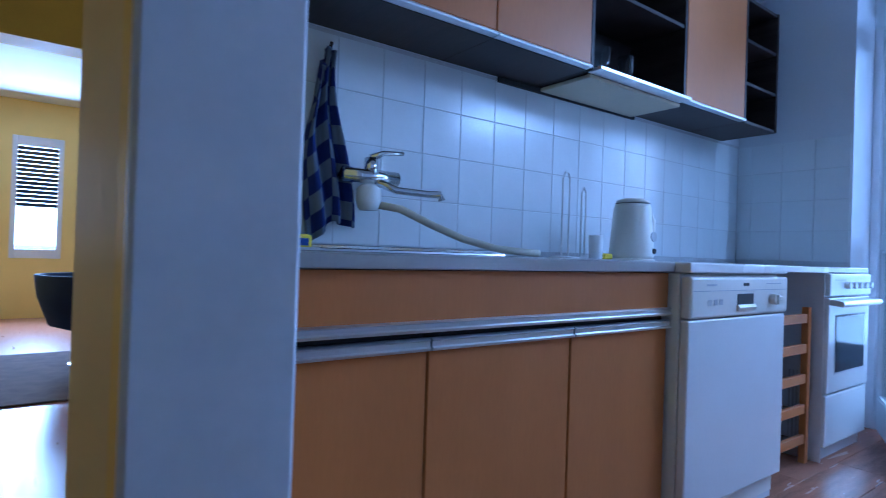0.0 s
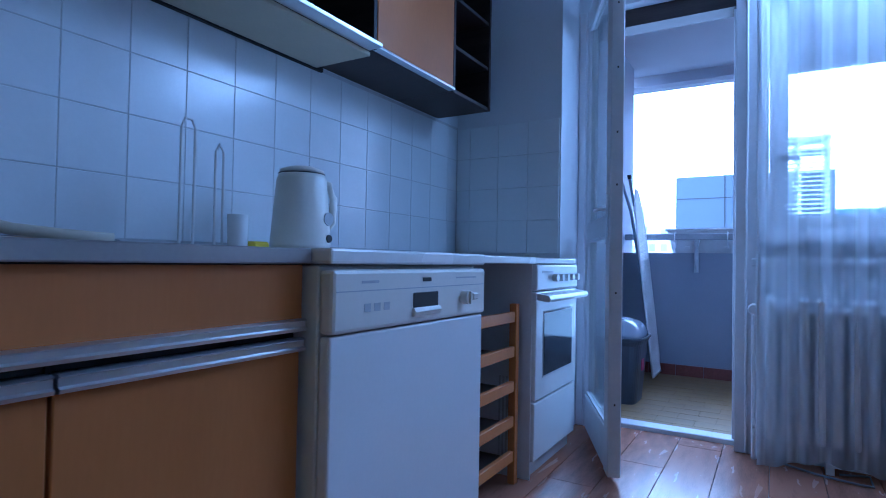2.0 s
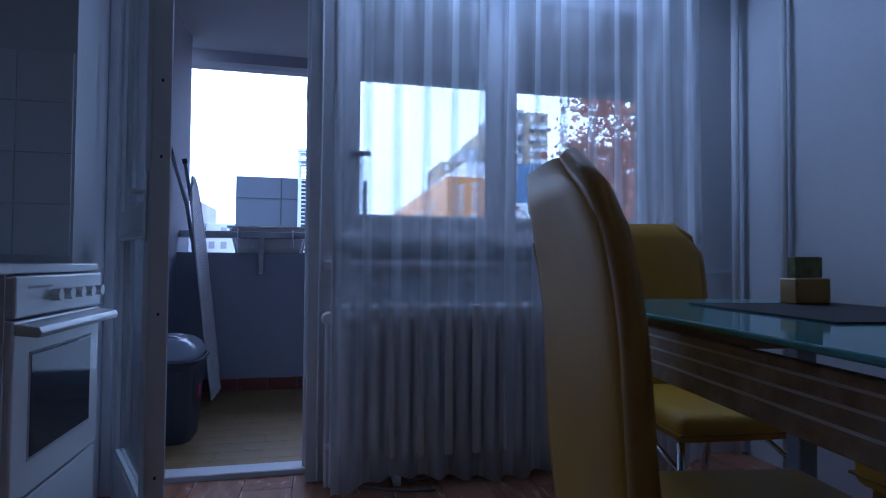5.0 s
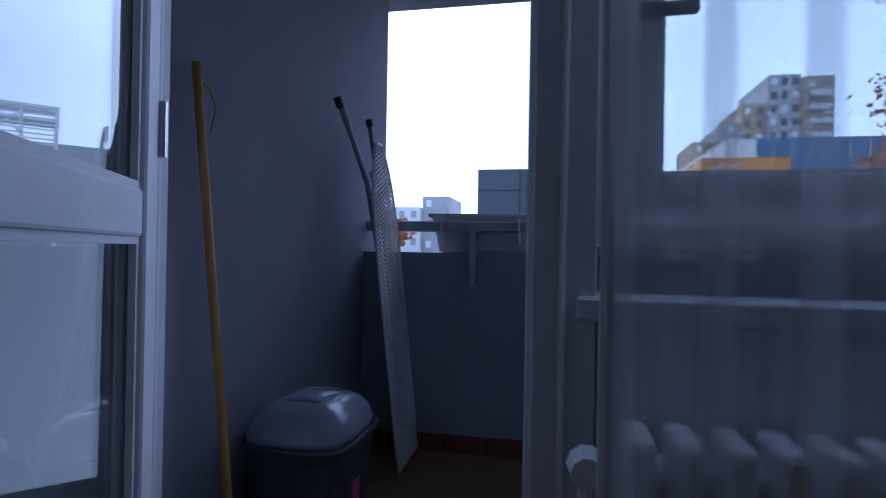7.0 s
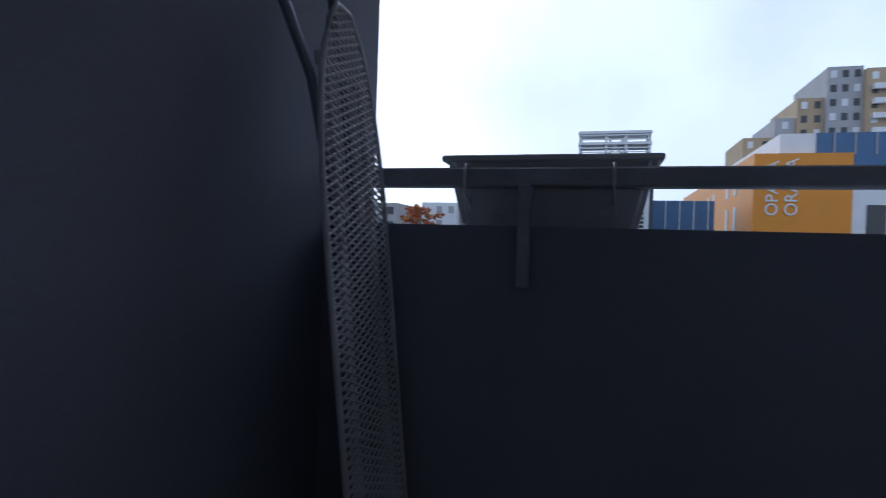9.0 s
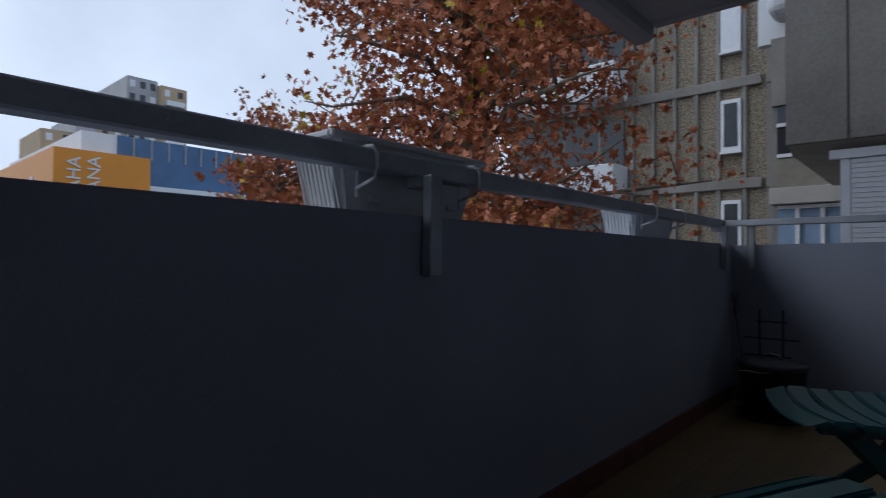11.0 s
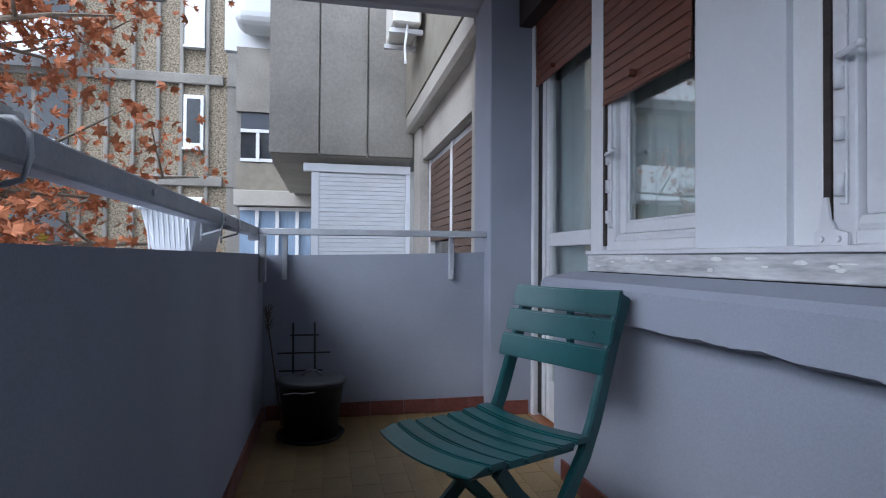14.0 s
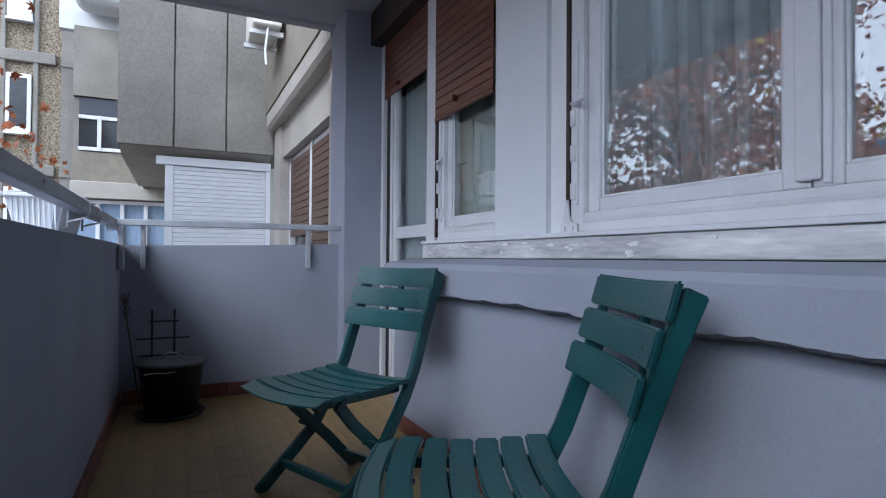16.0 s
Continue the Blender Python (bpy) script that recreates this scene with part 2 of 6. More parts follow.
def tube(points, radius, sides=8, bm=None, closed=False):
    """A round rod along points; radius may be one number or one for each point."""
    bm = bm or bmesh.new()
    pts = [Vector(p) for p in points]
    rings = []
    for i, p in enumerate(pts):
        a = pts[i - 1] if i or closed else p
        b = pts[(i + 1) % len(pts)] if i + 1 < len(pts) or closed else p
        d = (b - a).normalized()
        up = Vector((0, 0, 1)) if abs(d.z) < 0.9 else Vector((1, 0, 0))
        u = d.cross(up).normalized()
        v = d.cross(u)
        r = radius[i] if isinstance(radius, (list, tuple)) else radius
        rings.append([bm.verts.new(p + r * (math.cos(2 * math.pi * k / sides) * u + math.sin(2 * math.pi * k / sides) * v)) for k in range(sides)])
    for i in range(len(rings) - (0 if closed else 1)):
        r0, r1 = rings[i], rings[(i + 1) % len(rings)]
        for k in range(sides):
            bm.faces.new((r0[k], r0[(k + 1) % sides], r1[(k + 1) % sides], r1[k]))
    if not closed:
        bm.faces.new(rings[0])
        bm.faces.new(rings[-1][::-1])
    bmesh.ops.recalc_face_normals(bm, faces=bm.faces)
    return bm


def lathe(profile, at=(0, 0, 0), sides=28, squash=1.0):
    """A turned body from (radius, height) pairs."""
    bm = bmesh.new()
    rings = [[bm.verts.new((at[0] + r * math.cos(2 * math.pi * k / sides), at[1] + squash * r * math.sin(2 * math.pi * k / sides), at[2] + z)) for k in range(sides)] for r, z in profile]
    for a, b in zip(rings, rings[1:]):
        for k in range(sides):
            bm.faces.new((a[k], a[(k + 1) % sides], b[(k + 1) % sides], b[k]))
    bm.faces.new(rings[0][::-1])
    bm.faces.new(rings[-1])
    bmesh.ops.remove_doubles(bm, verts=bm.verts, dist=1e-5)
    return bm


def prism(outline, axis, a, b, bevel=0.0):
    """A flat outline of (u, v) pairs drawn out along an axis from a to b; u, v are the other two axes in order."""
    bm = bmesh.new()
    def spot(u, v, w):
        return {"x": (w, u, v), "y": (u, w, v), "z": (u, v, w)}[axis]
    lo = [bm.verts.new(spot(u, v, a)) for u, v in outline]
    hi = [bm.verts.new(spot(u, v, b)) for u, v in outline]
    bm.faces.new(lo)
    bm.faces.new(hi[::-1])
    for i in range(len(lo)):
        j = (i + 1) % len(lo)
        bm.faces.new((lo[i], hi[i], hi[j], lo[j]))
    bmesh.ops.recalc_face_normals(bm, faces=bm.faces)
    if bevel:
        bmesh.ops.bevel(bm, geom=list(bm.edges), offset=bevel, segments=2, affect="EDGES", profile=0.5)
    return bm


def structure(name, bm, mat, label, category):
    return tagged(part(name, bm, mat), label, category, kind="structure")


# ---- the flat: floors, walls, ceilings ----
floor = structure("floor", boxes((-1.6, 1.95, -2.2, 3.46, -0.12, -0.012)), GROUT, "red-brown laminate floor of the kitchen and hall", "floor")
structure("floor_living", boxes((-7.7, -1.6, -2.2, 1.5, -0.12, 0.0)), PARQUET, "glossy reddish parquet floor of the far room", "floor")
balcony_floor = structure("floor_balcony", boxes((-1.2, 3.85, 3.46, 5.16, -0.16, -0.0018)), OCHRE_JOINT, "worn ochre tiled balcony floor", "floor")
structure("ceiling", boxes((-7.7, 1.95, -2.2, 3.46, 2.45, 2.6)), CEIL_WHITE, "plain white ceiling", "ceiling")
structure("wall_tiled", boxes((-1.70, -1.5498, -0.31, 3.46, 0, 2.45)), GROUT, "kitchen wall behind the worktop", "wall")
structure("wall_over_tiles", boxes((-1.558, -1.546, -0.31, 2.985, 1.60, 2.45)), WALL_WHITE, "white painted wall above the tiles", "wall")
structure("wall_shaft", boxes((-1.558, -0.955, 2.99, 3.33, 0, 2.45), (-1.558, -1.045, 3.33, 3.41, 0, 2.45)), WALL_WHITE, "white painted wall return beside the cooker", "wall")
structure("wall_right", boxes((1.85, 1.99, -2.2, 3.46, 0, 2.45)), WALL_WHITE, "pale painted kitchen wall beside the table", "wall")
structure("wall_back", boxes((-7.7, 1.99, -2.34, -2.2, 0, 2.45)), WALL_YELLOW, "yellow painted hall wall", "wall")
structure("wall_hall", boxes((-1.19, -0.34, -0.41, -0.31, 0, 2.45)), WALL_YELLOW, "short yellow wall beside the kitchen doorway", "wall")
structure("wall_hall_right", boxes((0.62, 1.85, -0.41, -0.31, 0, 2.45)), WALL_WHITE, "white wall beside the kitchen doorway", "wall")
structure("wall_lintel", boxes((-0.34, 0.62, -0.41, -0.31, 2.08, 2.45)), WALL_WHITE, "white wall above the kitchen doorway", "wall")
structure("wall_living_side", boxes((-7.7, -1.70, 1.5, 1.62, 0, 2.45)), WALL_YELLOW, "yellow wall of the far room", "wall")
structure("wall_living_far", boxes((-7.82, -7.7, -2.2, -0.68, 0, 2.45), (-7.82, -7.7, -0.20, 1.5, 0, 2.45), (-7.82, -7.7, -0.68, -0.20, 0, 0.675), (-7.82, -7.7, -0.68, -0.20, 2.05, 2.45)), WALL_YELLOW, "yellow wall of the far room with a window", "wall")
structure("beam_living", boxes((-3.75, -3.55, -2.2, 1.5, 1.95, 2.45)), YELLOW_TRIM, "deep yellow painted ceiling beam", "beam")
structure("wall_window", boxes((-0.098, 1.85, 3.27, 3.445, 0, 0.86), (-0.17, 1.85, 3.445, 3.66, 0, 0.86)), WALL_BLUE, "wall below the kitchen window", "wall")
structure("wall_window_lining", boxes((-0.098, 1.85, 3.255, 3.268, 0, 0.86)), WALL_WHITE, "white lining behind the radiator", "wall")
structure("wall_over_window", boxes((-1.045, 1.85, 3.27, 3.339, 2.22, 2.45)), WALL_WHITE, "white wall above the window", "wall")
structure("wall_window_right", boxes((1.62, 1.85, 3.27, 3.46, 0.86, 2.45)), WALL_WHITE, "wall beside the kitchen window", "wall")
structure("wall_window_head", boxes((-1.045, 1.85, 3.34, 3.50, 2.22, 2.45)), DARKWOOD, "dark brown blind box above window and door", "blind box")

structure("blind_box_door", boxes((-0.984, -0.2, 3.345, 3.47, 2.13, 2.219)), DARKWOOD, "dark brown blind box over the balcony door", "blind box")

# balcony
structure("wall_balcony_left", boxes((-1.30, -1.11, 3.46, 5.36, -4.2, 2.95)), WALL_BLUE, "blue-grey rendered side wall of the balcony", "wall")
structure("wall_door_side", boxes((-1.30, -1.045, 3.41, 3.46, 0, 2.5)), WALL_BLUE, "blue-grey wall beside the balcony door", "wall")
structure("parapet", boxes((-1.11, 3.83, 5.02, 5.20, -0.35, 0.957)), WALL_BLUE, "blue-grey rendered balcony parapet", "parapet")
structure("parapet_end", prism([(3.60, -0.35), (5.02, -0.35), (5.02, 0.950), (4.3, 0.962), (3.60, 0.982)], "x", 3.71, 3.83), WALL_BLUE, "blue-grey rendered end of the balcony parapet", "parapet")
structure("pillar", boxes((3.58, 3.95, 3.40, 3.70, -4.2, 2.95), bevel=0.006), WALL_BLUE, "blue-grey rendered pillar at the balcony end", "pillar")
structure("wall_low", boxes((1.85, 2.70, 3.30, 3.66, 0, 0.86)), WALL_BLUE, "blue-grey rendered wall below the windows", "wall")
structure("ceiling_balcony", boxes((-1.3, 3.86, 3.46, 5.60, 2.58, 2.70)), CEIL_GREY, "grey painted underside of the balcony above", "ceiling")
structure("slab_edge", prism([(5.60, 2.70), (5.60, 2.49), (5.64, 2.465), (5.74, 2.465), (5.76, 2.49), (5.76, 2.95), (5.70, 2.95), (5.70, 2.70)], "x", -1.3, 3.95), CEIL_GREY, "moulded grey edge of the balcony above", "slab edge")
structure("slab_end", boxes((3.86, 3.98, 3.66, 5.60, 2.56, 2.95), bevel=0.02), CEIL_GREY, "moulded grey end edge of the balcony above", "slab edge")
structure("threshold", boxes((-1.04, -0.17, 3.36, 3.46, -0.01, 0.022), bevel=0.004), PAINT_OLD, "worn white door threshold", "threshold")


# ---- kitchen ----
def handle_strip(y0, y1, z0, z1, x, parent):
    bm = prism([(x - 0.006, z0), (x + 0.018, z0 + 0.004), (x + 0.020, z0 + 0.010), (x + 0.014, z0 + 0.013), (x + 0.014, z1 - 0.006), (x + 0.019, z1 - 0.003), (x + 0.012, z1), (x - 0.006, z1)], "y", y0, y1)
    return part("handle", bm, ALU, parent, "brushed aluminium grip strip")


def base_cabinet(y0, y1):
    c = thing("base_cabinet", (-1.2, (y0 + y1) / 2, 0), "orange-brown wooden base cabinet with aluminium grip strips", "cabinet", "base cabinets under the worktop")
    part("body", boxes((-1.54, -0.885, y0 + 0.001, y1 - 0.001, 0.10, 0.85)), BLACK, c)
    part("plinth", boxes((-1.50, -0.93, y0 + 0.001, y1 - 0.001, 0.0, 0.098)), DARKWOOD, c)
    f = part("fascia", boxes((-0.883, -0.865, y0, y1, 0.742, 0.850)), ORANGE, c)
    handle_strip(y0, y1, 0.714, 0.742, -0.867, f)
    d = part("door", boxes((-0.883, -0.865, y0 + 0.003, y1 - 0.003, 0.11, 0.676), bevel=0.002), ORANGE, c)
    handle_strip(y0 + 0.003, y1 - 0.003, 0.674, 0.704, -0.867, d)
    return c


for a, b in ((-0.305, 0.223), (0.223, 0.689), (0.689, 1.145)):
    base_cabinet(a, b)

top = thing("worktop", (-1.2, 0.4, 0.852), "grey steel-edged worktop with a set-in sink", "worktop")
for s in ((-0.98, -0.845, -0.305, 1.152, 0.853, 0.884), (-1.545, -1.44, -0.305, 1.152, 0.853, 0.884), (-1.4395, -0.9805, -0.305, 0.02, 0.853, 0.884), (-1.4395, -0.9805, 0.52, 1.152, 0.853, 0.884)):
    part("slab", boxes(s, bevel=0.003), WORKTOP, top)
part("basin", boxes((-1.44, -0.98, 0.02, 0.52, 0.858, 0.864)), STEEL, top)
part("rim", tube([(-1.45, 0.01, 0.887), (-0.97, 0.01, 0.887), (-0.97, 0.53, 0.887), (-1.45, 0.53, 0.887)], 0.006, 8, closed=True), STEEL, top, "bright steel sink rim")
part("splash_lip", boxes((-1.545, -1.535, -0.305, 1.148, 0.886, 0.905), bevel=0.002), STEEL, top)

plate = thing("white_worktop", (-1.2, 2.1, 0.853), "white laminate worktop bridging the gap over the rack", "worktop")
part("slab", boxes((-1.545, -0.845, 1.855, 2.402, 0.858, 0.884), bevel=0.004, seg=2), WHITE_TOP, plate)

dw = thing("dishwasher", (-1.2, 1.50, 0), "white freestanding dishwasher with a cream control panel", "dishwasher")
part("body", boxes((-1.53, -0.835, 1.160, 1.842, 0.02, 0.850), bevel=0.003), CREAM, dw)
part("top", boxes((-1.53, -0.798, 1.156, 1.846, 0.853, 0.886), bevel=0.006, seg=2), WHITE_TOP, dw)
part("door", boxes((-0.833, -0.803, 1.162, 1.840, 0.10, 0.705), bevel=0.006, seg=2), ENAMEL, dw)
part("toe_kick", boxes((-0.87, -0.836, 1.170, 1.832, 0.0, 0.095)), ENAMEL, dw)
panel = part("control_panel", boxes((-0.833, -0.795, 1.160, 1.842, 0.709, 0.842), bevel=0.009, seg=2), CREAM, dw, "cream control panel")
part("crease", boxes((-0.7955, -0.7942, 1.170, 1.832, 0.795, 0.7975)), GROUT, panel)
part("grip", boxes((-0.797, -0.7935, 1.448, 1.566, 0.742, 0.785), bevel=0.002), BLACK, panel, "dark recessed door grip")
part("lip", prism([(-0.795, 0.726), (-0.788, 0.728), (-0.784, 0.738), (-0.790, 0.748), (-0.795, 0.746)], "y", 1.446, 1.568), CREAM, panel)
part("knob", prism([(1.704 + 0.020 * math.cos(a), 0.762 + 0.020 * math.sin(a)) for a in [k * math.pi / 9 for k in range(18)]], "x", -0.797, -0.774, bevel=0.003), CREAM, panel, "cream round dial")
part("knob_grip", boxes((-0.775, -0.768, 1.700, 1.708, 0.744, 0.780), bevel=0.002), CREAM, panel)
part("button", boxes((-0.797, -0.788, 1.755, 1.785, 0.752, 0.772), bevel=0.003), CREAM, panel, "cream push button")
for k in range(3):
    part("print_bar", boxes((-0.7955, -0.7942, 1.26 + 0.035 * k, 1.282 + 0.035 * k, 0.750, 0.768)), GROUT, panel, "small grey printed marks")
part("print_bar", boxes((-0.7955, -0.7942, 1.25, 1.31, 0.812, 0.818)), GROUT, panel)
part("badge", boxes((-0.7955, -0.7938, 1.49, 1.53, 0.811, 0.821)), BLACK, panel, "small dark badge")
part("print_bar", boxes((-0.7955, -0.7942, 1.66, 1.78, 0.816, 0.820)), GROUT, panel)

rack = thing("slatted_rack", (-1.2, 2.1, 0), "orange wooden slatted rack in the gap under the worktop", "rack")
for y in (1.88, 2.33):
    part("upright", boxes((-1.5, -1.46, y, y + 0.03, 0, 0.83), bevel=0.002), ORANGE, rack)
    part("upright", boxes((-0.93, -0.90, y, y + 0.03, 0, 0.70), bevel=0.002), ORANGE, rack)
for k in range(5):
    part("slat", boxes((-0.925, -0.905, 1.911, 2.329, 0.09 + 0.135 * k, 0.13 + 0.135 * k), bevel=0.002), ORANGE, rack)
    part("shelf", boxes((-1.459, -0.931, 1.915, 2.325, 0.095 + 0.135 * k, 0.105 + 0.135 * k)), DARKWOOD, rack)

st = thing("cooker", (-1.2, 2.68, 0), "white freestanding electric cooker with a dark oven window", "cooker")
part("body", boxes((-1.53, -0.885, 2.412, 2.940, 0.06, 0.856), bevel=0.003), ENAMEL, st)
side = part("side_panel", boxes((-1.53, -0.868, 2.405, 2.4105, 0.0, 0.856)), PAINT_WHITE, st)
for k in range(4):
    part("vent_slot", boxes((-1.005 + 0.016 * k, -0.997 + 0.016 * k, 2.4035, 2.4055, 0.06, 0.40)), GROUT, side, "pressed vent slot")
part("hob", boxes((-1.53, -0.86, 2.406, 2.944, 0.858, 0.884), bevel=0.005, seg=2), ENAMEL, st)
part("plinth", boxes((-0.93, -0.887, 2.42, 2.93, 0.0, 0.062)), PAINT_WHITE, st)
cp = part("control_panel", boxes((-0.884, -0.848, 2.414, 2.938, 0.752, 0.854), bevel=0.006, seg=2), ENAMEL, st)
part("print_bar", boxes((-0.8485, -0.8472, 2.47, 2.60, 0.822, 0.828)), GROUT, cp)
for k in range(5):
    yk = 2.60 + 0.072 * k
    part("knob", prism([(yk + 0.016 * math.cos(a), 0.800 + 0.016 * math.sin(a)) for a in [j * math.pi / 7 for j in range(14)]], "x", -0.849, -0.826), ENAMEL, cp)
od = part("oven_door", boxes((-0.884, -0.852, 2.416, 2.936, 0.308, 0.745), bevel=0.006, seg=2), ENAMEL, st)
part("window_trim", boxes((-0.853, -0.8505, 2.492, 2.872, 0.392, 0.664), bevel=0.001), GROUT, od)
part("oven_window", boxes((-0.853, -0.8490, 2.500, 2.864, 0.400, 0.656), bevel=0.001), OVEN_GLASS, od, "dark oven window")
part("handle", prism([(-0.852, 0.712), (-0.80, 0.706), (-0.793, 0.718), (-0.80, 0.732), (-0.852, 0.740)], "y", 2.420, 2.932, bevel=0.003), ENAMEL, od)
part("drawer", boxes((-0.884, -0.856, 2.418, 2.934, 0.066, 0.300), bevel=0.006, seg=2), ENAMEL, st)


# wall cabinets
def wall_cabinet(y0, y1, doors):
    c = thing("wall_cabinet", (-1.4, (y0 + y1) / 2, 1.6), "dark wall cabinet with orange-brown door and aluminium edge", "cabinet", "wall cabinets above the worktop")
    part("body", boxes((-1.545, -1.262, y0 + 0.001, y1 - 0.001, 1.602, 2.25)), DARKWOOD, c)
    for a, b in doors:
        d = part("door", boxes((-1.260, -1.242, a + 0.002, b - 0.002, 1.622, 2.248), bevel=0.002), ORANGE, c)
        part("handle", prism([(-1.262, 1.604), (-1.232, 1.606), (-1.230, 1.612), (-1.240, 1.621), (-1.262, 1.621)], "y", a + 0.002, b - 0.002), ALU, d, "aluminium edge strip")
    return c


def open_cabinet(y0, y1, shelves, label):
    c = thing("open_wall_shelf", (-1.4, (y0 + y1) / 2, 1.6), label, "shelf")
    part("back", boxes((-1.545, -1.535, y0 + 0.001, y1 - 0.001, 1.602, 2.25)), DARKWOOD, c)
    for y in (y0 + 0.001, y1 - 0.019):
        part("side", boxes((-1.534, -1.243, y, y + 0.018, 1.602, 2.25), bevel=0.001), DARKWOOD, c)
    for z in (1.602, *shelves, 2.232):
        part("shelf", boxes((-1.534, -1.248, y0 + 0.0195, y1 - 0.0195, z, z + 0.016), bevel=0.001), DARKWOOD, c)
    return c


wall_cabinet(-0.305, 0.723, [(-0.305, 0.21), (0.21, 0.723)])
wall_cabinet(0.723, 1.20, [(0.723, 1.20)])
open_cabinet(1.20, 1.86, [1.93], "dark brown open shelf with two drinking glasses above the hood")
wall_cabinet(1.86, 2.40, [(1.86, 2.40)])
open_cabinet(2.40, 2.77, [1.80, 2.02], "empty dark brown open end shelf")
hood = thing("cooker_hood", (-1.4, 1.53, 1.58), "flat beige cooker hood below the wall cabinets", "hood")
part("plate", boxes((-1.53, -1.27, 1.23, 1.86, 1.584, 1.600), bevel=0.003), BEIGE, hood)
part("visor", boxes((-1.268, -1.205, 1.215, 1.845, 1.598, 1.612), bevel=0.002), ALU, hood, "aluminium front visor")
part("grille", boxes((-1.545, -1.532, 1.0, 1.90, 1.580, 1.600)), BLACK, hood)
for y in (1.36, 1.52):
    g = thing("drinking_glass", (-1.32, y, 1.620), "clear upturned drinking glass on the dark shelf", "glass", "glasses on the shelf")
    part("bowl", lathe([(0.026, 0), (0.034, 0.05), (0.036, 0.12), (0.033, 0.12), (0.030, 0.05), (0.012, 0.008)], (-1.32, y, 1.620), 20), CLEAR, g, smooth=True)

# on the worktop and wall
k = thing("kettle", (-1.30, 1.585, 0.885), "cream plastic electric kettle standing on the worktop", "kettle")
part("body", lathe([(0.088, 0), (0.092, 0.015), (0.088, 0.07), (0.076, 0.215), (0.070, 0.232)], (-1.30, 1.570, 0.892), 32), CREAM, k, smooth=True)
part("base", lathe([(0.095, 0), (0.095, 0.006), (0.088, 0.008)], (-1.30, 1.570, 0.885), 32), CREAM, k)
part("lid", lathe([(0.068, 0), (0.067, 0.010), (0.04, 0.020), (0.0005, 0.022)], (-1.30, 1.570, 1.126), 32), CREAM, k, smooth=True)
part("lid_seam", lathe([(0.0712, 0), (0.0712, 0.003), (0.06, 0.003)], (-1.30, 1.570, 1.122), 32), BLACK, k)
part("handle", tube([(-1.30, 1.635, 1.115), (-1.295, 1.685, 1.105), (-1.29, 1.705, 1.06), (-1.29, 1.70, 0.98), (-1.293, 1.655, 0.93)], [0.011, 0.013, 0.013, 0.012, 0.01]), CREAM, k, smooth=True)
part("switch", prism([(1.600 + 0.012 * math.cos(a), 0.925 + 0.012 * math.sin(a)) for a in [j * math.pi / 8 for j in range(16)]], "x", -1.225, -1.208), BLACK, k, "dark round switch")
part("dial", prism([(1.600 + 0.02 * math.cos(a), 0.985 + 0.02 * math.sin(a)) for a in [j * math.pi / 10 for j in range(20)]], "x", -1.232, -1.212), GROUT, k, "grey round dial")
cup = thing("white_beaker", (-1.30, 1.335, 0.885), "small plain white beaker on the worktop", "beaker")
part("wall", lathe([(0.026, 0), (0.029, 0.095), (0.026, 0.095), (0.022, 0.01)], (-1.30, 1.335, 0.885), 20), ENAMEL, cup, smooth=True)
SPONGE = material("yellow_sponge", (0.72, 0.60, 0.04), 0.9, vary=0.15, grain=200, bump=0.3)
BLUE_PRINT = material("blue_print", (0.03, 0.06, 0.25), 0.6)
sp = thing("sponge", (-1.32, 1.42, 0.885), "small yellow sponge beside the beaker", "sponge")
part("pad", boxes((-1.34, -1.30, 1.39, 1.45, 0.885, 0.91), bevel=0.006), SPONGE, sp)
pk = thing("sponge_pack", (-1.38, 0.02, 0.885), "yellow pack of sponges with printed label", "pack")
part("wrap", boxes((-1.42, -1.34, -0.12, 0.155, 0.885, 0.930), bevel=0.012, seg=2), SPONGE, pk)
for k2 in range(4):
    part("print_bar", boxes((-1.341, -1.337, -0.03 + 0.045 * k2, 0.005 + 0.045 * k2, 0.898, 0.918)), (ENAMEL, BLUE_PRINT)[k2 % 2], pk)
hold = thing("wire_towel_holder", (-1.36, 1.22, 0.885), "white wire kitchen roll holder", "holder")
part("foot", lathe([(0.06, 0), (0.06, 0.006), (0.05, 0.009)], (-1.36, 1.22, 0.885), 24), ENAMEL, hold)
part("loop", tube([(-1.36, 1.20, 0.892), (-1.36, 1.20, 1.20), (-1.36, 1.21, 1.225), (-1.36, 1.23, 1.225), (-1.36, 1.24, 1.20), (-1.36, 1.24, 0.892)], 0.004, 8), ENAMEL, hold)
part("rod", tube([(-1.34, 1.29, 0.892), (-1.34, 1.29, 1.15), (-1.34, 1.30, 1.17), (-1.34, 1.315, 1.15), (-1.34, 1.315, 0.90)], 0.004, 8), ENAMEL, hold)

tap = thing("mixer_tap", (-1.546, 0.40, 1.1), "chrome wall-mounted mixer tap with lever and swivel spout", "tap")
for y in (0.32, 0.48):
    part("flange", prism([(y + 0.03 * math.cos(a), 1.13 + 0.03 * math.sin(a)) for a in [j * math.pi / 10 for j in range(20)]], "x", -1.546, -1.535), STEEL, tap)
    part("elbow", tube([(-1.536, y, 1.13), (-1.49, y, 1.13), (-1.47, y + (0.02 if y < 0.40 else -0.02), 1.13)], 0.016, 12), STEEL, tap, smooth=True)
part("body", tube([(-1.47, 0.300, 1.13), (-1.47, 0.500, 1.13)], 0.024, 16), STEEL, tap, smooth=True)
part("valve", tube([(-1.47, 0.400, 1.135), (-1.47, 0.400, 1.19)], [0.024, 0.021], 16), STEEL, tap, smooth=True)
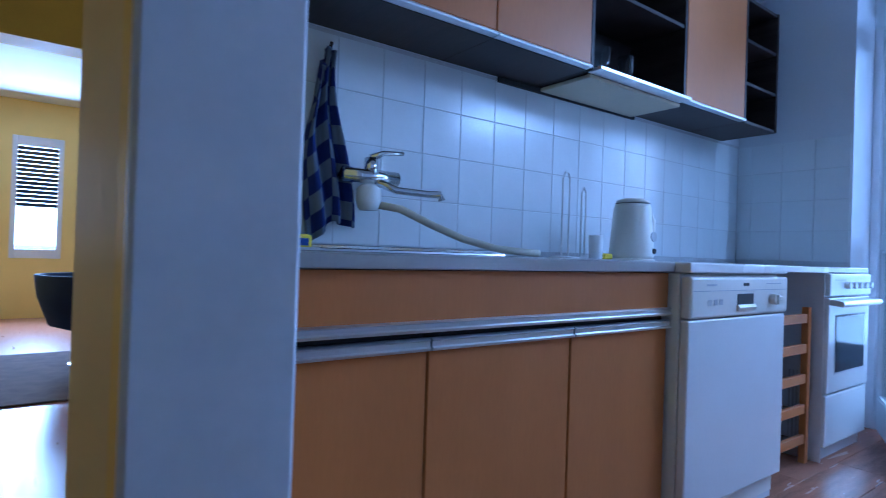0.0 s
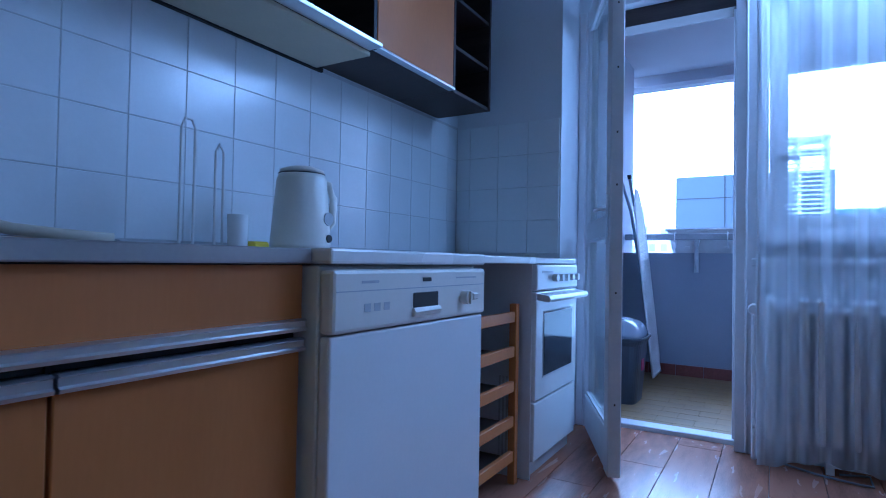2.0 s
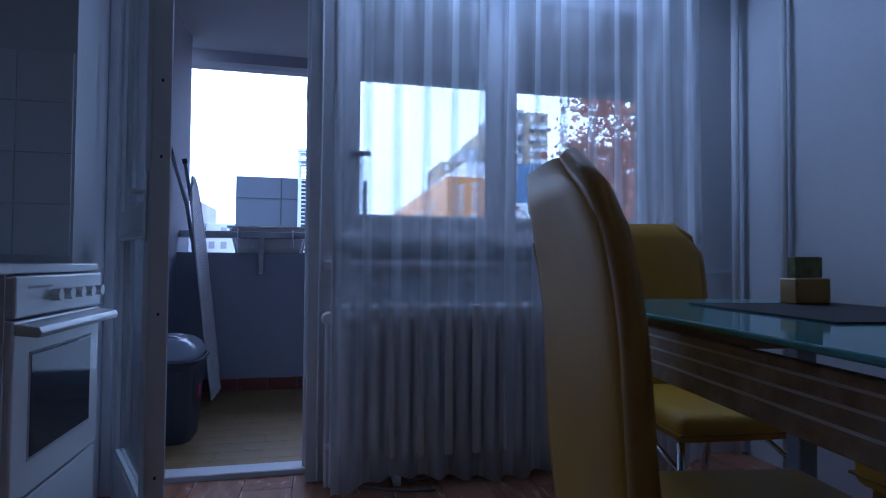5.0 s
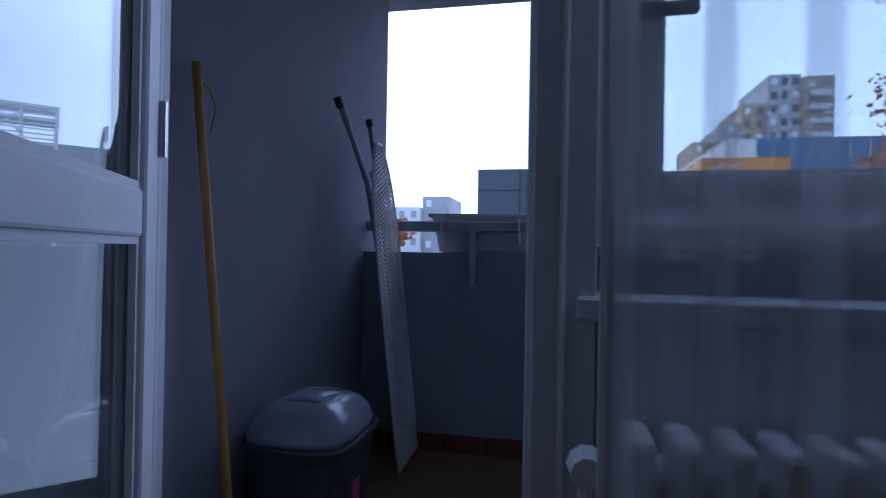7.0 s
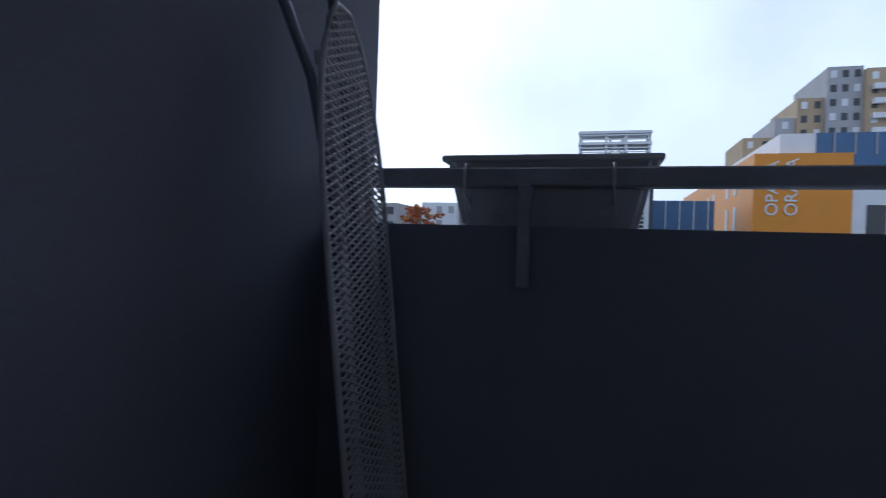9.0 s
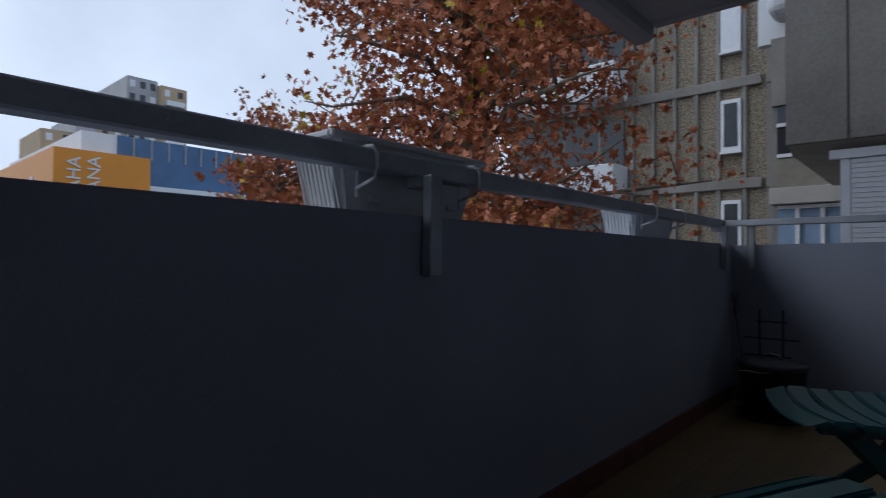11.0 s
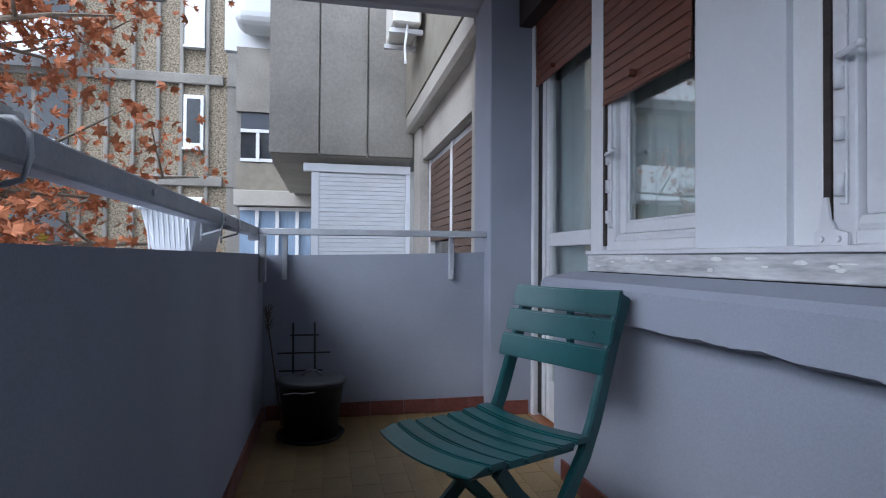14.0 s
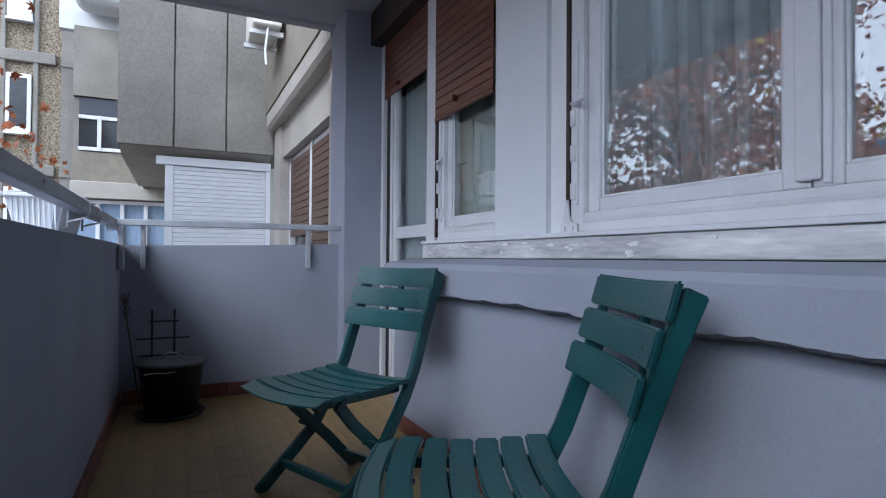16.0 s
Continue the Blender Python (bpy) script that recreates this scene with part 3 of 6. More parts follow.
part("lever", tube([(-1.47, 0.400, 1.19), (-1.46, 0.440, 1.21), (-1.45, 0.510, 1.215)], [0.014, 0.009, 0.007], 10), STEEL, tap, smooth=True)
part("spout", tube([(-1.46, 0.420, 1.115), (-1.44, 0.480, 1.09), (-1.41, 0.580, 1.085), (-1.395, 0.625, 1.085), (-1.392, 0.632, 1.065)], [0.014, 0.013, 0.012, 0.013, 0.014], 12), STEEL, tap, smooth=True)
HOSE = material("beige_hose", (0.50, 0.47, 0.38), 0.55, vary=0.08)
hs = thing("drain_hose", (-1.45, 0.440, 0.89), "beige plastic hose hanging from the tap to the worktop", "hose")
part("adapter", lathe([(0.03, 0), (0.042, 0.03), (0.04, 0.07), (0.02, 0.085)], (-1.47, 0.395, 1.02), 18), ENAMEL, hs, "white plastic adapter", smooth=True)
part("hose", tube([(-1.46, 0.420, 1.04), (-1.44, 0.500, 1.03), (-1.41, 0.600, 0.985), (-1.37, 0.710, 0.94), (-1.33, 0.820, 0.912), (-1.30, 0.900, 0.904), (-1.28, 0.990, 0.899)], 0.013, 10), HOSE, hs, smooth=True)
for z in (1.235, 1.11):
    v = thing("wall_valve", (-1.546, -0.05, z), "round chrome shut-off valve on the tiled wall", "valve", "valves on the wall")
    part("rosette", prism([(-0.05 + 0.036 * math.cos(a), z + 0.036 * math.sin(a)) for a in [j * math.pi / 12 for j in range(24)]], "x", -1.546, -1.536), STEEL, v)
    part("knob", prism([(-0.05 + 0.022 * math.cos(a), z + 0.022 * math.sin(a)) for a in [j * math.pi / 4 for j in range(8)]], "x", -1.536, -1.50, bevel=0.003), STEEL, v)


def checked_cloth():
    m = material("blue_checked_cloth", (0.02, 0.03, 0.16), 0.9, vary=0.2, grain=250, bump=0.2)
    nt = m.node_tree
    ck = nt.nodes.new("ShaderNodeTexChecker")
    ck.inputs["Scale"].default_value = 17
    ck.inputs[1].default_value, ck.inputs[2].default_value = (0.012, 0.022, 0.16, 1), (0.16, 0.19, 0.27, 1)
    at = nt.nodes.new("ShaderNodeTexCoord")
    nt.links.new(at.outputs["UV"], ck.inputs["Vector"])
    nt.links.new(ck.outputs[0], nt.nodes["Principled BSDF"].inputs["Base Color"])
    return m


def draped(x_of, u0, u1, v0, v1, nu, nv, point):
    """A cloth sheet: point(u, v) gives each place; the map is in metres of cloth."""
    bm = bmesh.new()
    uv = bm.loops.layers.uv.new("cloth")
    grid = [[bm.verts.new(point(u0 + (u1 - u0) * i / nu, v0 + (v1 - v0) * j / nv)) for j in range(nv + 1)] for i in range(nu + 1)]
    for i in range(nu):
        for j in range(nv):
            f = bm.faces.new((grid[i][j], grid[i + 1][j], grid[i + 1][j + 1], grid[i][j + 1]))
            for loop, (a, b) in zip(f.loops, ((i, j), (i + 1, j), (i + 1, j + 1), (i, j + 1))):
                loop[uv].uv = (x_of * (u0 + (u1 - u0) * a / nu), v0 + (v1 - v0) * b / nv)
            f.smooth = True
    return bm


def towel_point(u, v):
    w = 0.025 + 0.052 * min(1.0, (1.52 - v) / 0.25) * (0.75 + 0.25 * math.sin(7 * v))
    return (-1.50 + 0.02 * math.sin(9 * u + 6 * v), 0.265 + w * u + 0.02 * math.sin(8 * v), v - 0.05 * abs(u) + 0.03 * u)


tw = thing("tea_towel", (-1.546, 0.265, 1.52), "blue and white checked tea towel hanging on a hook", "towel")
part("hook", tube([(-1.546, 0.265, 1.53), (-1.515, 0.265, 1.525), (-1.505, 0.265, 1.545)], 0.006, 8), DARKWOOD, tw)
cloth = part("cloth", draped(0.14, -1, 1, 0.98, 1.525, 14, 18, towel_point), checked_cloth(), tw)
cloth.modifiers.new("thick", "SOLIDIFY").thickness = 0.012

# balcony door leaf, swung open into the kitchen
leaf = thing("door_1", (-0.965, 3.365, 0.02), "open white-painted balcony door with glass panes", "door", kind="structure", turn=0)
leaf.matrix_basis = pose(-0.885, 3.245, 0.024, 0, 0, math.degrees(math.atan2(2.555 - 3.245, -0.575 + 0.885)))
W = 0.755
for x0, x1 in ((0, 0.066), (W - 0.09, W)):
    part("stile", boxes((x0, x1, -0.026, 0.026, 0, 2.16), bevel=0.004), PAINT_OLD, leaf, local=True)
for z0, z1 in ((0, 0.17), (0.955, 1.035), (2.06, 2.16)):
    part("door_rail", boxes((0.067, W - 0.091, -0.022, 0.022, z0, z1), bevel=0.006, seg=2), PAINT_OLD, leaf, local=True)
for z0, z1 in ((0.17, 0.955), (1.035, 2.06)):
    p = part("pane", boxes((0.066, W - 0.09, -0.003, 0.003, z0, z1)), PANE, leaf, local=True)
    p.visible_shadow = False
    for side in (-1, 1):
        for zz in (z0, z1 - 0.012):
            part("bead", boxes((0.067, W - 0.091, side * 0.004, side * 0.016, zz, zz + 0.012)), PAINT_OLD, leaf, local=True)
        for xx in (0.067, W - 0.103):
            part("bead", boxes((xx, xx + 0.012, side * 0.004, side * 0.016, z0 + 0.0125, z1 - 0.0125)), PAINT_OLD, leaf, local=True)
for z in (0.28, 0.72, 1.15, 1.36, 1.62, 1.88):
    part("screw_hole", boxes((W, W + 0.0012, -0.003, 0.003, z, z + 0.008)), BLACK, leaf, local=True)
hd = part("handle_plate", boxes((W - 0.06, W - 0.03, -0.033, -0.0265, 0.92, 1.12), bevel=0.002), ALU, leaf, local=True)
part("handle", tube([(W - 0.045, -0.03, 1.06), (W - 0.045, -0.06, 1.06), (W - 0.13, -0.065, 1.06)], 0.008, 8), ALU, hd, local=True, smooth=True)
for z in (0.25, 1.1, 1.9):
    part("hinge", tube([(-0.006, 0.03, z), (-0.006, 0.03, z + 0.10)], 0.009, 8), ALU, leaf, local=True)

# door frame
df = thing("door_frame_1", (-0.55, 3.4, 0), "worn white-painted balcony door frame", "door frame", kind="structure")
part("left_jamb", boxes((-1.043, -0.985, 3.335, 3.42, 0.023, 2.22), bevel=0.003), PAINT_OLD, df)
part("left_casing", boxes((-0.954, -0.902, 3.262, 3.315, 0.0, 2.22), bevel=0.006, seg=2), PAINT_OLD, df)
part("left_moulding", boxes((-0.954, -0.930, 3.3155, 3.334, 0.0, 2.22), bevel=0.004), PAINT_OLD, df)
part("left_reveal", boxes((-0.984, -0.945, 3.3345, 3.372, 0.023, 2.20), bevel=0.006, seg=2), PAINT_OLD, df)
part("left_stop", boxes((-0.984, -0.972, 3.395, 3.425, 0.023, 2.20), bevel=0.003), PAINT_OLD, df)
part("right_jamb", boxes((-0.198, -0.10, 3.258, 3.44, 0.0, 2.22), bevel=0.003), PAINT_OLD, df)
part("right_stop", boxes((-0.214, -0.199, 3.38, 3.43, 0.023, 2.20), bevel=0.003), PAINT_OLD, df)
part("cable", tube([(-0.15, 3.252, 0.01), (-0.152, 3.252, 0.9), (-0.148, 3.252, 1.6), (-0.15, 3.252, 2.2)], 0.006, 6), PAINT_WHITE, df, "white cable clipped to the frame")
for z in (0.35, 1.05, 1.6):
    part("keeper", boxes((-0.2155, -0.2142, 3.39, 3.42, z, z + 0.06)), ALU, df)

# radiator
GREY_STEEL_CORD = material("grey_cord", (0.16, 0.17, 0.19), 0.6, vary=0.15, grain=200)
rd = thing("radiator", (0.53, 3.2, 0.08), "white-painted column radiator under the window", "radiator")
for i in range(21):
    x = -0.07 + 0.06 * i
    bm = boxes((x, x + 0.042, 3.135, 3.245, 0.11, 0.725), bevel=0.014, seg=2)
    part("column", bm, PAINT_WHITE, rd)
for z in (0.16, 0.67):
    part("link_pipe", tube([(-0.12, 3.19, z), (1.23, 3.19, z)], 0.021, 10), PAINT_WHITE, rd)
part("valve", tube([(-0.115, 3.19, 0.67), (-0.115, 3.15, 0.67)], [0.028, 0.022], 10), PAINT_WHITE, rd)
part("feed_pipe", tube([(-0.115, 3.2, 0.0), (-0.115, 3.2, 0.66)], 0.011, 8), PAINT_WHITE, rd)
for x in (0.15, 0.95):
    part("foot", boxes((x, x + 0.03, 3.15, 3.23, 0.0, 0.115)), PAINT_WHITE, rd)
pipe = thing("heating_pipe", (1.79, 3.2, 0), "white heating riser pipe in the corner", "pipe")
part("riser", tube([(1.79, 3.21, 0), (1.79, 3.21, 2.45)], 0.018, 10), PAINT_WHITE, pipe, smooth=True)
part("riser", tube([(1.815, 2.95, 0), (1.815, 2.95, 2.45)], 0.014, 10), PAINT_WHITE, pipe, smooth=True)


def curtain_point(u, v):
    amp = 0.022 + 0.012 * math.sin(3.1 * u)
    return (u, 3.085 + amp * math.sin(2 * math.pi * u / 0.118 + 0.7 * math.sin(2.3 * v)) + 0.012 * math.sin(17 * u) + 0.05 * (1 - v / 2.4) * math.sin(4 * u), v + (0.02 * math.sin(9 * u) if v < 0.1 else 0))


cu = thing("net_curtain", (0.6, 3.08, 2.4), "white striped net curtain hanging before the window", "curtain")
part("cloth", draped(1.0, -0.10, 1.50, 0.03, 2.40, 185, 20, curtain_point), NET, cu)
part("side_hem", tube([(-0.10, 3.09 + 0.01 * math.sin(6 * z), z) for z in [0.04 + 0.118 * j for j in range(21)]], 0.009, 6), WALL_WHITE, cu, "thick white edge hem")
rod = thing("curtain_rail", (0.6, 3.1, 2.41), "white curtain rail on the ceiling", "curtain rail")
part("rail", boxes((-0.15, 1.8, 3.05, 3.13, 2.405, 2.449), bevel=0.003), PAINT_WHITE, rod)
strap = thing("floor_strap", (0.0, 3.0, 0.004), "grey cable strap lying loose on the laminate floor", "cable")
part("strap", tube([(-0.140, 3.303, 0.006), (0.005, 3.176, 0.006), (0.123, 3.109, 0.006), (0.233, 3.080, 0.006), (0.301, 3.073, 0.006), (0.303, 3.202, 0.006), (0.198, 3.162, 0.006)], 0.0045, 6), GREY_STEEL_CORD, strap, smooth=True)
sb = thing("window_sill_inside", (0.8, 3.27, 0.88), "white inner window sill board", "sill", kind="structure")
part("board", boxes((-0.13, 1.62, 3.24, 3.44, 0.863, 0.90), bevel=0.005), PAINT_OLD, sb)

# dining table and chairs
GLASS_TOP = material("teal_tinted_glass", (0.14, 0.36, 0.35), 0.05, vary=0.03, bump=0, spec=0.6)
STRIPE_WOOD = wood("striped_oak_apron", (0.33, 0.24, 0.15), (0.46, 0.35, 0.24), 2.0, 0.45, (1, 14, 14))
GREY_STEEL = material("grey_painted_steel", (0.26, 0.30, 0.36), 0.35, 0.5, 0.08)
MAT_BROWN = material("dark_woven_mat", (0.045, 0.04, 0.042), 0.85, vary=0.25, grain=320, bump=0.4)
YELLOW_SEAT = material("mustard_leatherette", (0.46, 0.27, 0.012), 0.42, vary=0.10, scale=4, grain=180, bump=0.10)
PIPING = material("dark_mustard_piping", (0.22, 0.12, 0.01), 0.5)
TAN_EDGE = material("tan_leatherette_side", (0.40, 0.24, 0.05), 0.4, vary=0.14, scale=5, grain=160, bump=0.08)

T = 0.76
tb = thing("dining_table", (0.706, 1.639, 0), "glass-topped dining table with striped wood apron and grey legs", "table", turn=-6.2)
part("tabletop", boxes((-0.40 * T, 0.40 * T, -0.70 * T, 0.70 * T, 0.797, 0.807), bevel=0.003, seg=2), GLASS_TOP, tb, "teal-edged glass top", local=True)
for x0, x1, y0, y1 in ((-0.365, -0.345, -0.585, 0.585), (0.345, 0.365, -0.585, 0.585), (-0.305, 0.305, -0.635, -0.615), (-0.305, 0.305, 0.615, 0.635)):
    x0, x1, y0, y1 = x0 * T, x1 * T, y0 * T, y1 * T
    ap = part("apron", boxes((x0, x1, y0, y1, 0.688, 0.779), bevel=0.002), STRIPE_WOOD, tb, local=True)
    for z in (0.716, 0.740, 0.762):
        part("inlay", boxes((x0 - 0.0015, x1 + 0.0015, y0 + 0.002, y1 - 0.002, z, z + 0.004)), CREAM, ap, "pale inlaid line", local=True)
for x in (-0.35 * T, 0.35 * T):
    for y in (-0.62 * T, 0.62 * T):
        lg = part("leg", boxes((x - 0.024, x + 0.024, y - 0.024, y + 0.024, 0.0, 0.784), bevel=0.005, seg=2), GREY_STEEL, tb, local=True)
        for z in (0.705, 0.755):
            part("bolt", tube([(x, y - 0.023, z), (x, y - 0.030, z)], 0.009, 10), STEEL, lg, local=True)
        part("spacer", tube([(x, y, 0.784), (x, y, 0.7965)], 0.015, 12), STEEL, lg, local=True)
mat_ = thing("table_runner", (0.736, 1.775, 0.8075), "dark brown woven runner on the glass table", "table mat", turn=-6.2)
part("weave", boxes((-0.12, 0.225, -0.20, 0.20, 0.0003, 0.003)), MAT_BROWN, mat_, local=True)
nb = thing("napkin_box", (0.888, 1.935, 0.8105), "small wooden napkin holder with dark green napkins", "napkin holder")
part("holder", boxes((0.843, 0.933, 1.91, 1.956, 0.8105, 0.866), bevel=0.003), TAN_EDGE, nb)
part("napkin", boxes((0.852, 0.924, 1.922, 1.944, 0.867, 0.912), bevel=0.002), material("green_printed_napkin", (0.22, 0.22, 0.10), 0.9, vary=0.7, scale=40), nb, "napkins with a dark green print")


def dining_chair(at, turn):
    """Tall-backed upholstered chair; the front looks along local +y."""
    c = thing("dining_chair", at, "mustard yellow leatherette dining chair on chrome legs", "chair", "chairs round the table", turn=turn)
    part("seat", boxes((-0.22, 0.22, -0.20, 0.24, 0.395, 0.475), bevel=0.028, seg=3), YELLOW_SEAT, c, local=True, smooth=True)
    part("seam", boxes((-0.2215, 0.2215, -0.2, 0.2415, 0.418, 0.424), bevel=0.002), PIPING, c, local=True)
    side = [(-0.255 - 0.10 * t ** 1.6 - 0.012 * math.sin(6 * t), 0.36 + 0.69 * t) for t in [j / 12 for j in range(13)]]
    bm = bmesh.new()
    rings = []
    for j, (y, z) in enumerate(side):
        t = j / 12
        half = 0.205 - 0.01 * t - (0.09 * ((t - 0.82) / 0.18) ** 2 if t > 0.82 else 0)
        deep = 0.034 - 0.008 * t
        ring = [(half * math.copysign(abs(math.cos(a)) ** 0.35, math.cos(a)), y + deep * math.copysign(abs(math.sin(a)) ** 0.8, math.sin(a)), z) for a in [2 * math.pi * k / 24 for k in range(24)]]
        rings.append([bm.verts.new(p) for p in ring])
    for a, b in zip(rings, rings[1:]):
        for k in range(24):
            bm.faces.new((a[k], a[(k + 1) % 24], b[(k + 1) % 24], b[k]))
    bm.faces.new(rings[0][::-1])
    bm.faces.new(rings[-1])
    bmesh.ops.recalc_face_normals(bm, faces=bm.faces)
    bk = part("backrest", bm, YELLOW_SEAT, c, local=True, smooth=True)
    for sx in (-1, 1):
        part("edge_band", tube([(sx * (0.202 - 0.01 * j / 12 - (0.09 * ((j / 12 - 0.82) / 0.18) ** 2 if j > 9 else 0)), y, z) for j, (y, z) in enumerate(side)], [0.024 - 0.006 * j / 12 for j in range(13)], 8), TAN_EDGE, bk, "tan rounded side band", local=True, smooth=True)
        part("leg", tube([(sx * 0.19, 0.20, 0.0), (sx * 0.19, 0.19, 0.39)], 0.012, 10), STEEL, c, local=True, smooth=True)
        part("leg", tube([(sx * 0.19, -0.30, 0.0), (sx * 0.19, -0.22, 0.40)], 0.012, 10), STEEL, c, local=True, smooth=True)
        part("stretcher", tube([(sx * 0.19, 0.195, 0.30), (sx * 0.19, 0.0, 0.36), (sx * 0.19, -0.23, 0.34)], 0.009, 8), STEEL, c, local=True, smooth=True)
    return c


chair = dining_chair((0.575, 1.725, 0), -98)
copy_thing(chair, pose(1.06, 2.50, 0, 0, 0, 176))
copy_thing(chair, pose(1.27, 1.74, 0, 0, 0, 86))

# far room and hall
lw = thing("window_living", (-7.75, -0.46, 0.78), "white window with a half-lowered slatted blind", "window", kind="structure")
for s in ((-7.80, -7.70, -0.68, -0.63, 0.675, 2.05), (-7.80, -7.70, -0.25, -0.20, 0.675, 2.05), (-7.80, -7.70, -0.63, -0.25, 0.675, 0.775), (-7.80, -7.70, -0.63, -0.25, 1.95, 2.05)):
    part("window_frame", boxes(s, bevel=0.004), PAINT_WHITE, lw)
pn = part("pane", boxes((-7.765, -7.76, -0.63, -0.25, 0.775, 1.95)), PANE, lw)
pn.visible_shadow = False
for j in range(14):
    part("blind_slat", boxes((-7.735, -7.725, -0.63, -0.25, 1.26 + 0.049 * j, 1.298 + 0.049 * j)), OVEN_GLASS, lw)
tubc = thing("tub_chair", (-4.6, -0.05, 0), "dark blue tub chair in the far room", "chair")
NAVY = material("navy_fabric", (0.015, 0.03, 0.09), 0.8, vary=0.2)
part("shell", lathe([(0.20, 0.26), (0.32, 0.30), (0.39, 0.50), (0.41, 0.65), (0.37, 0.65), (0.29, 0.40), (0.02, 0.38)], (-4.6, -0.05, 0), 24), NAVY, tubc, smooth=True)
part("stem", lathe([(0.2, 0), (0.2, 0.02), (0.03, 0.05), (0.03, 0.27)], (-4.6, -0.05, 0), 16), STEEL, tubc)
rug = thing("rug", (-4.3, -0.4, 0), "grey-brown woven rug on the parquet", "rug")
part("rug_body", boxes((-5.2, -3.58, -1.5, 0.6, 0.001, 0.012), bevel=0.003), material("rug_pile", (0.16, 0.12, 0.11), 0.95, vary=0.35, scale=9, grain=220, bump=0.5), rug)
jb = thing("door_frame_2", (-0.34, -0.36, 0), "white-painted kitchen door frame with latch plate", "door frame", kind="structure")
part("jamb", boxes((-0.338, -0.318, -0.425, -0.297, 0, 2.08), bevel=0.004), PAINT_OLD, jb)
part("trim", boxes((-0.40, -0.34, -0.424, -0.4115, 0, 2.14), bevel=0.004), YELLOW_TRIM, jb)
part("latch_plate", boxes((-0.319, -0.315, -0.345, -0.325, 1.16, 1.30)), DARKWOOD, jb, "dark metal latch plate")

# tiles and planks
tiled = bpy.data.objects["wall_tiled"]
shaft = bpy.data.objects["wall_shaft"]


def piece_mesh(name, bm, mat):
    me = bpy.data.meshes.new(name)
    bm.to_mesh(me)
    bm.free()
    me.materials.append(mat)
    return me


TW, TH = 0.1715, 0.170
tile_x = piece_mesh("tile", boxes((-0.004, 0.004, -0.0849, 0.0849, -0.0841, 0.0841), bevel=0.0014), TILE_WHITE)
tile_y = piece_mesh("tile", boxes((-0.0849, 0.0849, -0.004, 0.004, -0.0841, 0.0841), bevel=0.0014), TILE_WHITE)


def lay(me, name, parent, at, turn=(0, 0, 0)):
    ob = new(name, me)
    ob.parent = parent
    ob.matrix_basis = pose(*at, *turn)
    return ob


for j in range(4):
    z = 1.588 - TH * (j + 0.5)
    for i in range(-6, 15):
        a, b = max(-0.305, 0.652 + TW * i), min(2.980, 0.652 + TW * (i + 1))
        if b - a > 0.02:
            lay(tile_x, "tile", tiled, (-1.552 + random.uniform(-0.0003, 0.0003), (a + b) / 2, z)).scale = (1, (b - a) / TW, 1)
    for i in range(4):
        a, b = max(-1.546, -0.962 - 0.168 * (i + 1)), -0.962 - 0.168 * i
        lay(tile_y, "tile", shaft, ((a + b) / 2, 2.987, z)).scale = ((b - a) / TW, 1, 1)
plank = piece_mesh("plank", boxes((-0.0955, 0.0955, -0.599, 0.599, -0.012, 0.0), bevel=0.0012), LAMINATE)
for i in range(18):
    x = -1.50 + 0.193 * i
    for j in range(-1, 6):
        y0 = -2.6 + 1.2 * j + (0.37 * i) % 1.2
        y1 = min(y0 + 1.2, 3.355)
        y0 = max(y0, -2.19)
        if y1 - y0 > 0.05:
            lay(plank, "plank", floor, (x, (y0 + y1) / 2, 0)).scale = (1, (y1 - y0) / 1.2, 1)


# ---- balcony ----
GREY_RAIL = material("grey_painted_rail", (0.34, 0.36, 0.40), 0.5, 0.1, 0.12, 7, 90, 0.1, tint=(0.42, 0.44, 0.48))
rl = thing("railing", (1.3, 5.0, 0.81), "grey-painted steel rail along the balcony parapet", "railing")
part("rail", boxes((-1.105, 3.70, 5.045, 5.10, 1.060, 1.110), bevel=0.005), GREY_RAIL, rl)
for x, w in ((-0.556, 0.015), (0.925, 0.022), (3.50, 0.03)):
    part("bracket", boxes((x - w, x + w, 5.0172, 5.075, 1.030, 1.0595), bevel=0.003), GREY_RAIL, rl)
    part("post", boxes((x - w, x + w, 4.985, 5.017, 0.805, 1.0595), bevel=0.003), GREY_RAIL, rl)
part("rail", boxes((3.645, 3.685, 3.702, 5.044, 1.068, 1.106), bevel=0.004), GREY_RAIL, rl)
for y in (4.90, 3.915):
    part("post", boxes((3.675, 3.707, y - 0.015, y + 0.015, 0.81, 1.0695), bevel=0.003), GREY_RAIL, rl)
for x in (-0.4, 0.3, 1.7, 2.6):
    part("bolt", tube([(x, 5.046, 1.085), (x, 5.040, 1.085)], 0.007, 8), GREY_RAIL, rl)


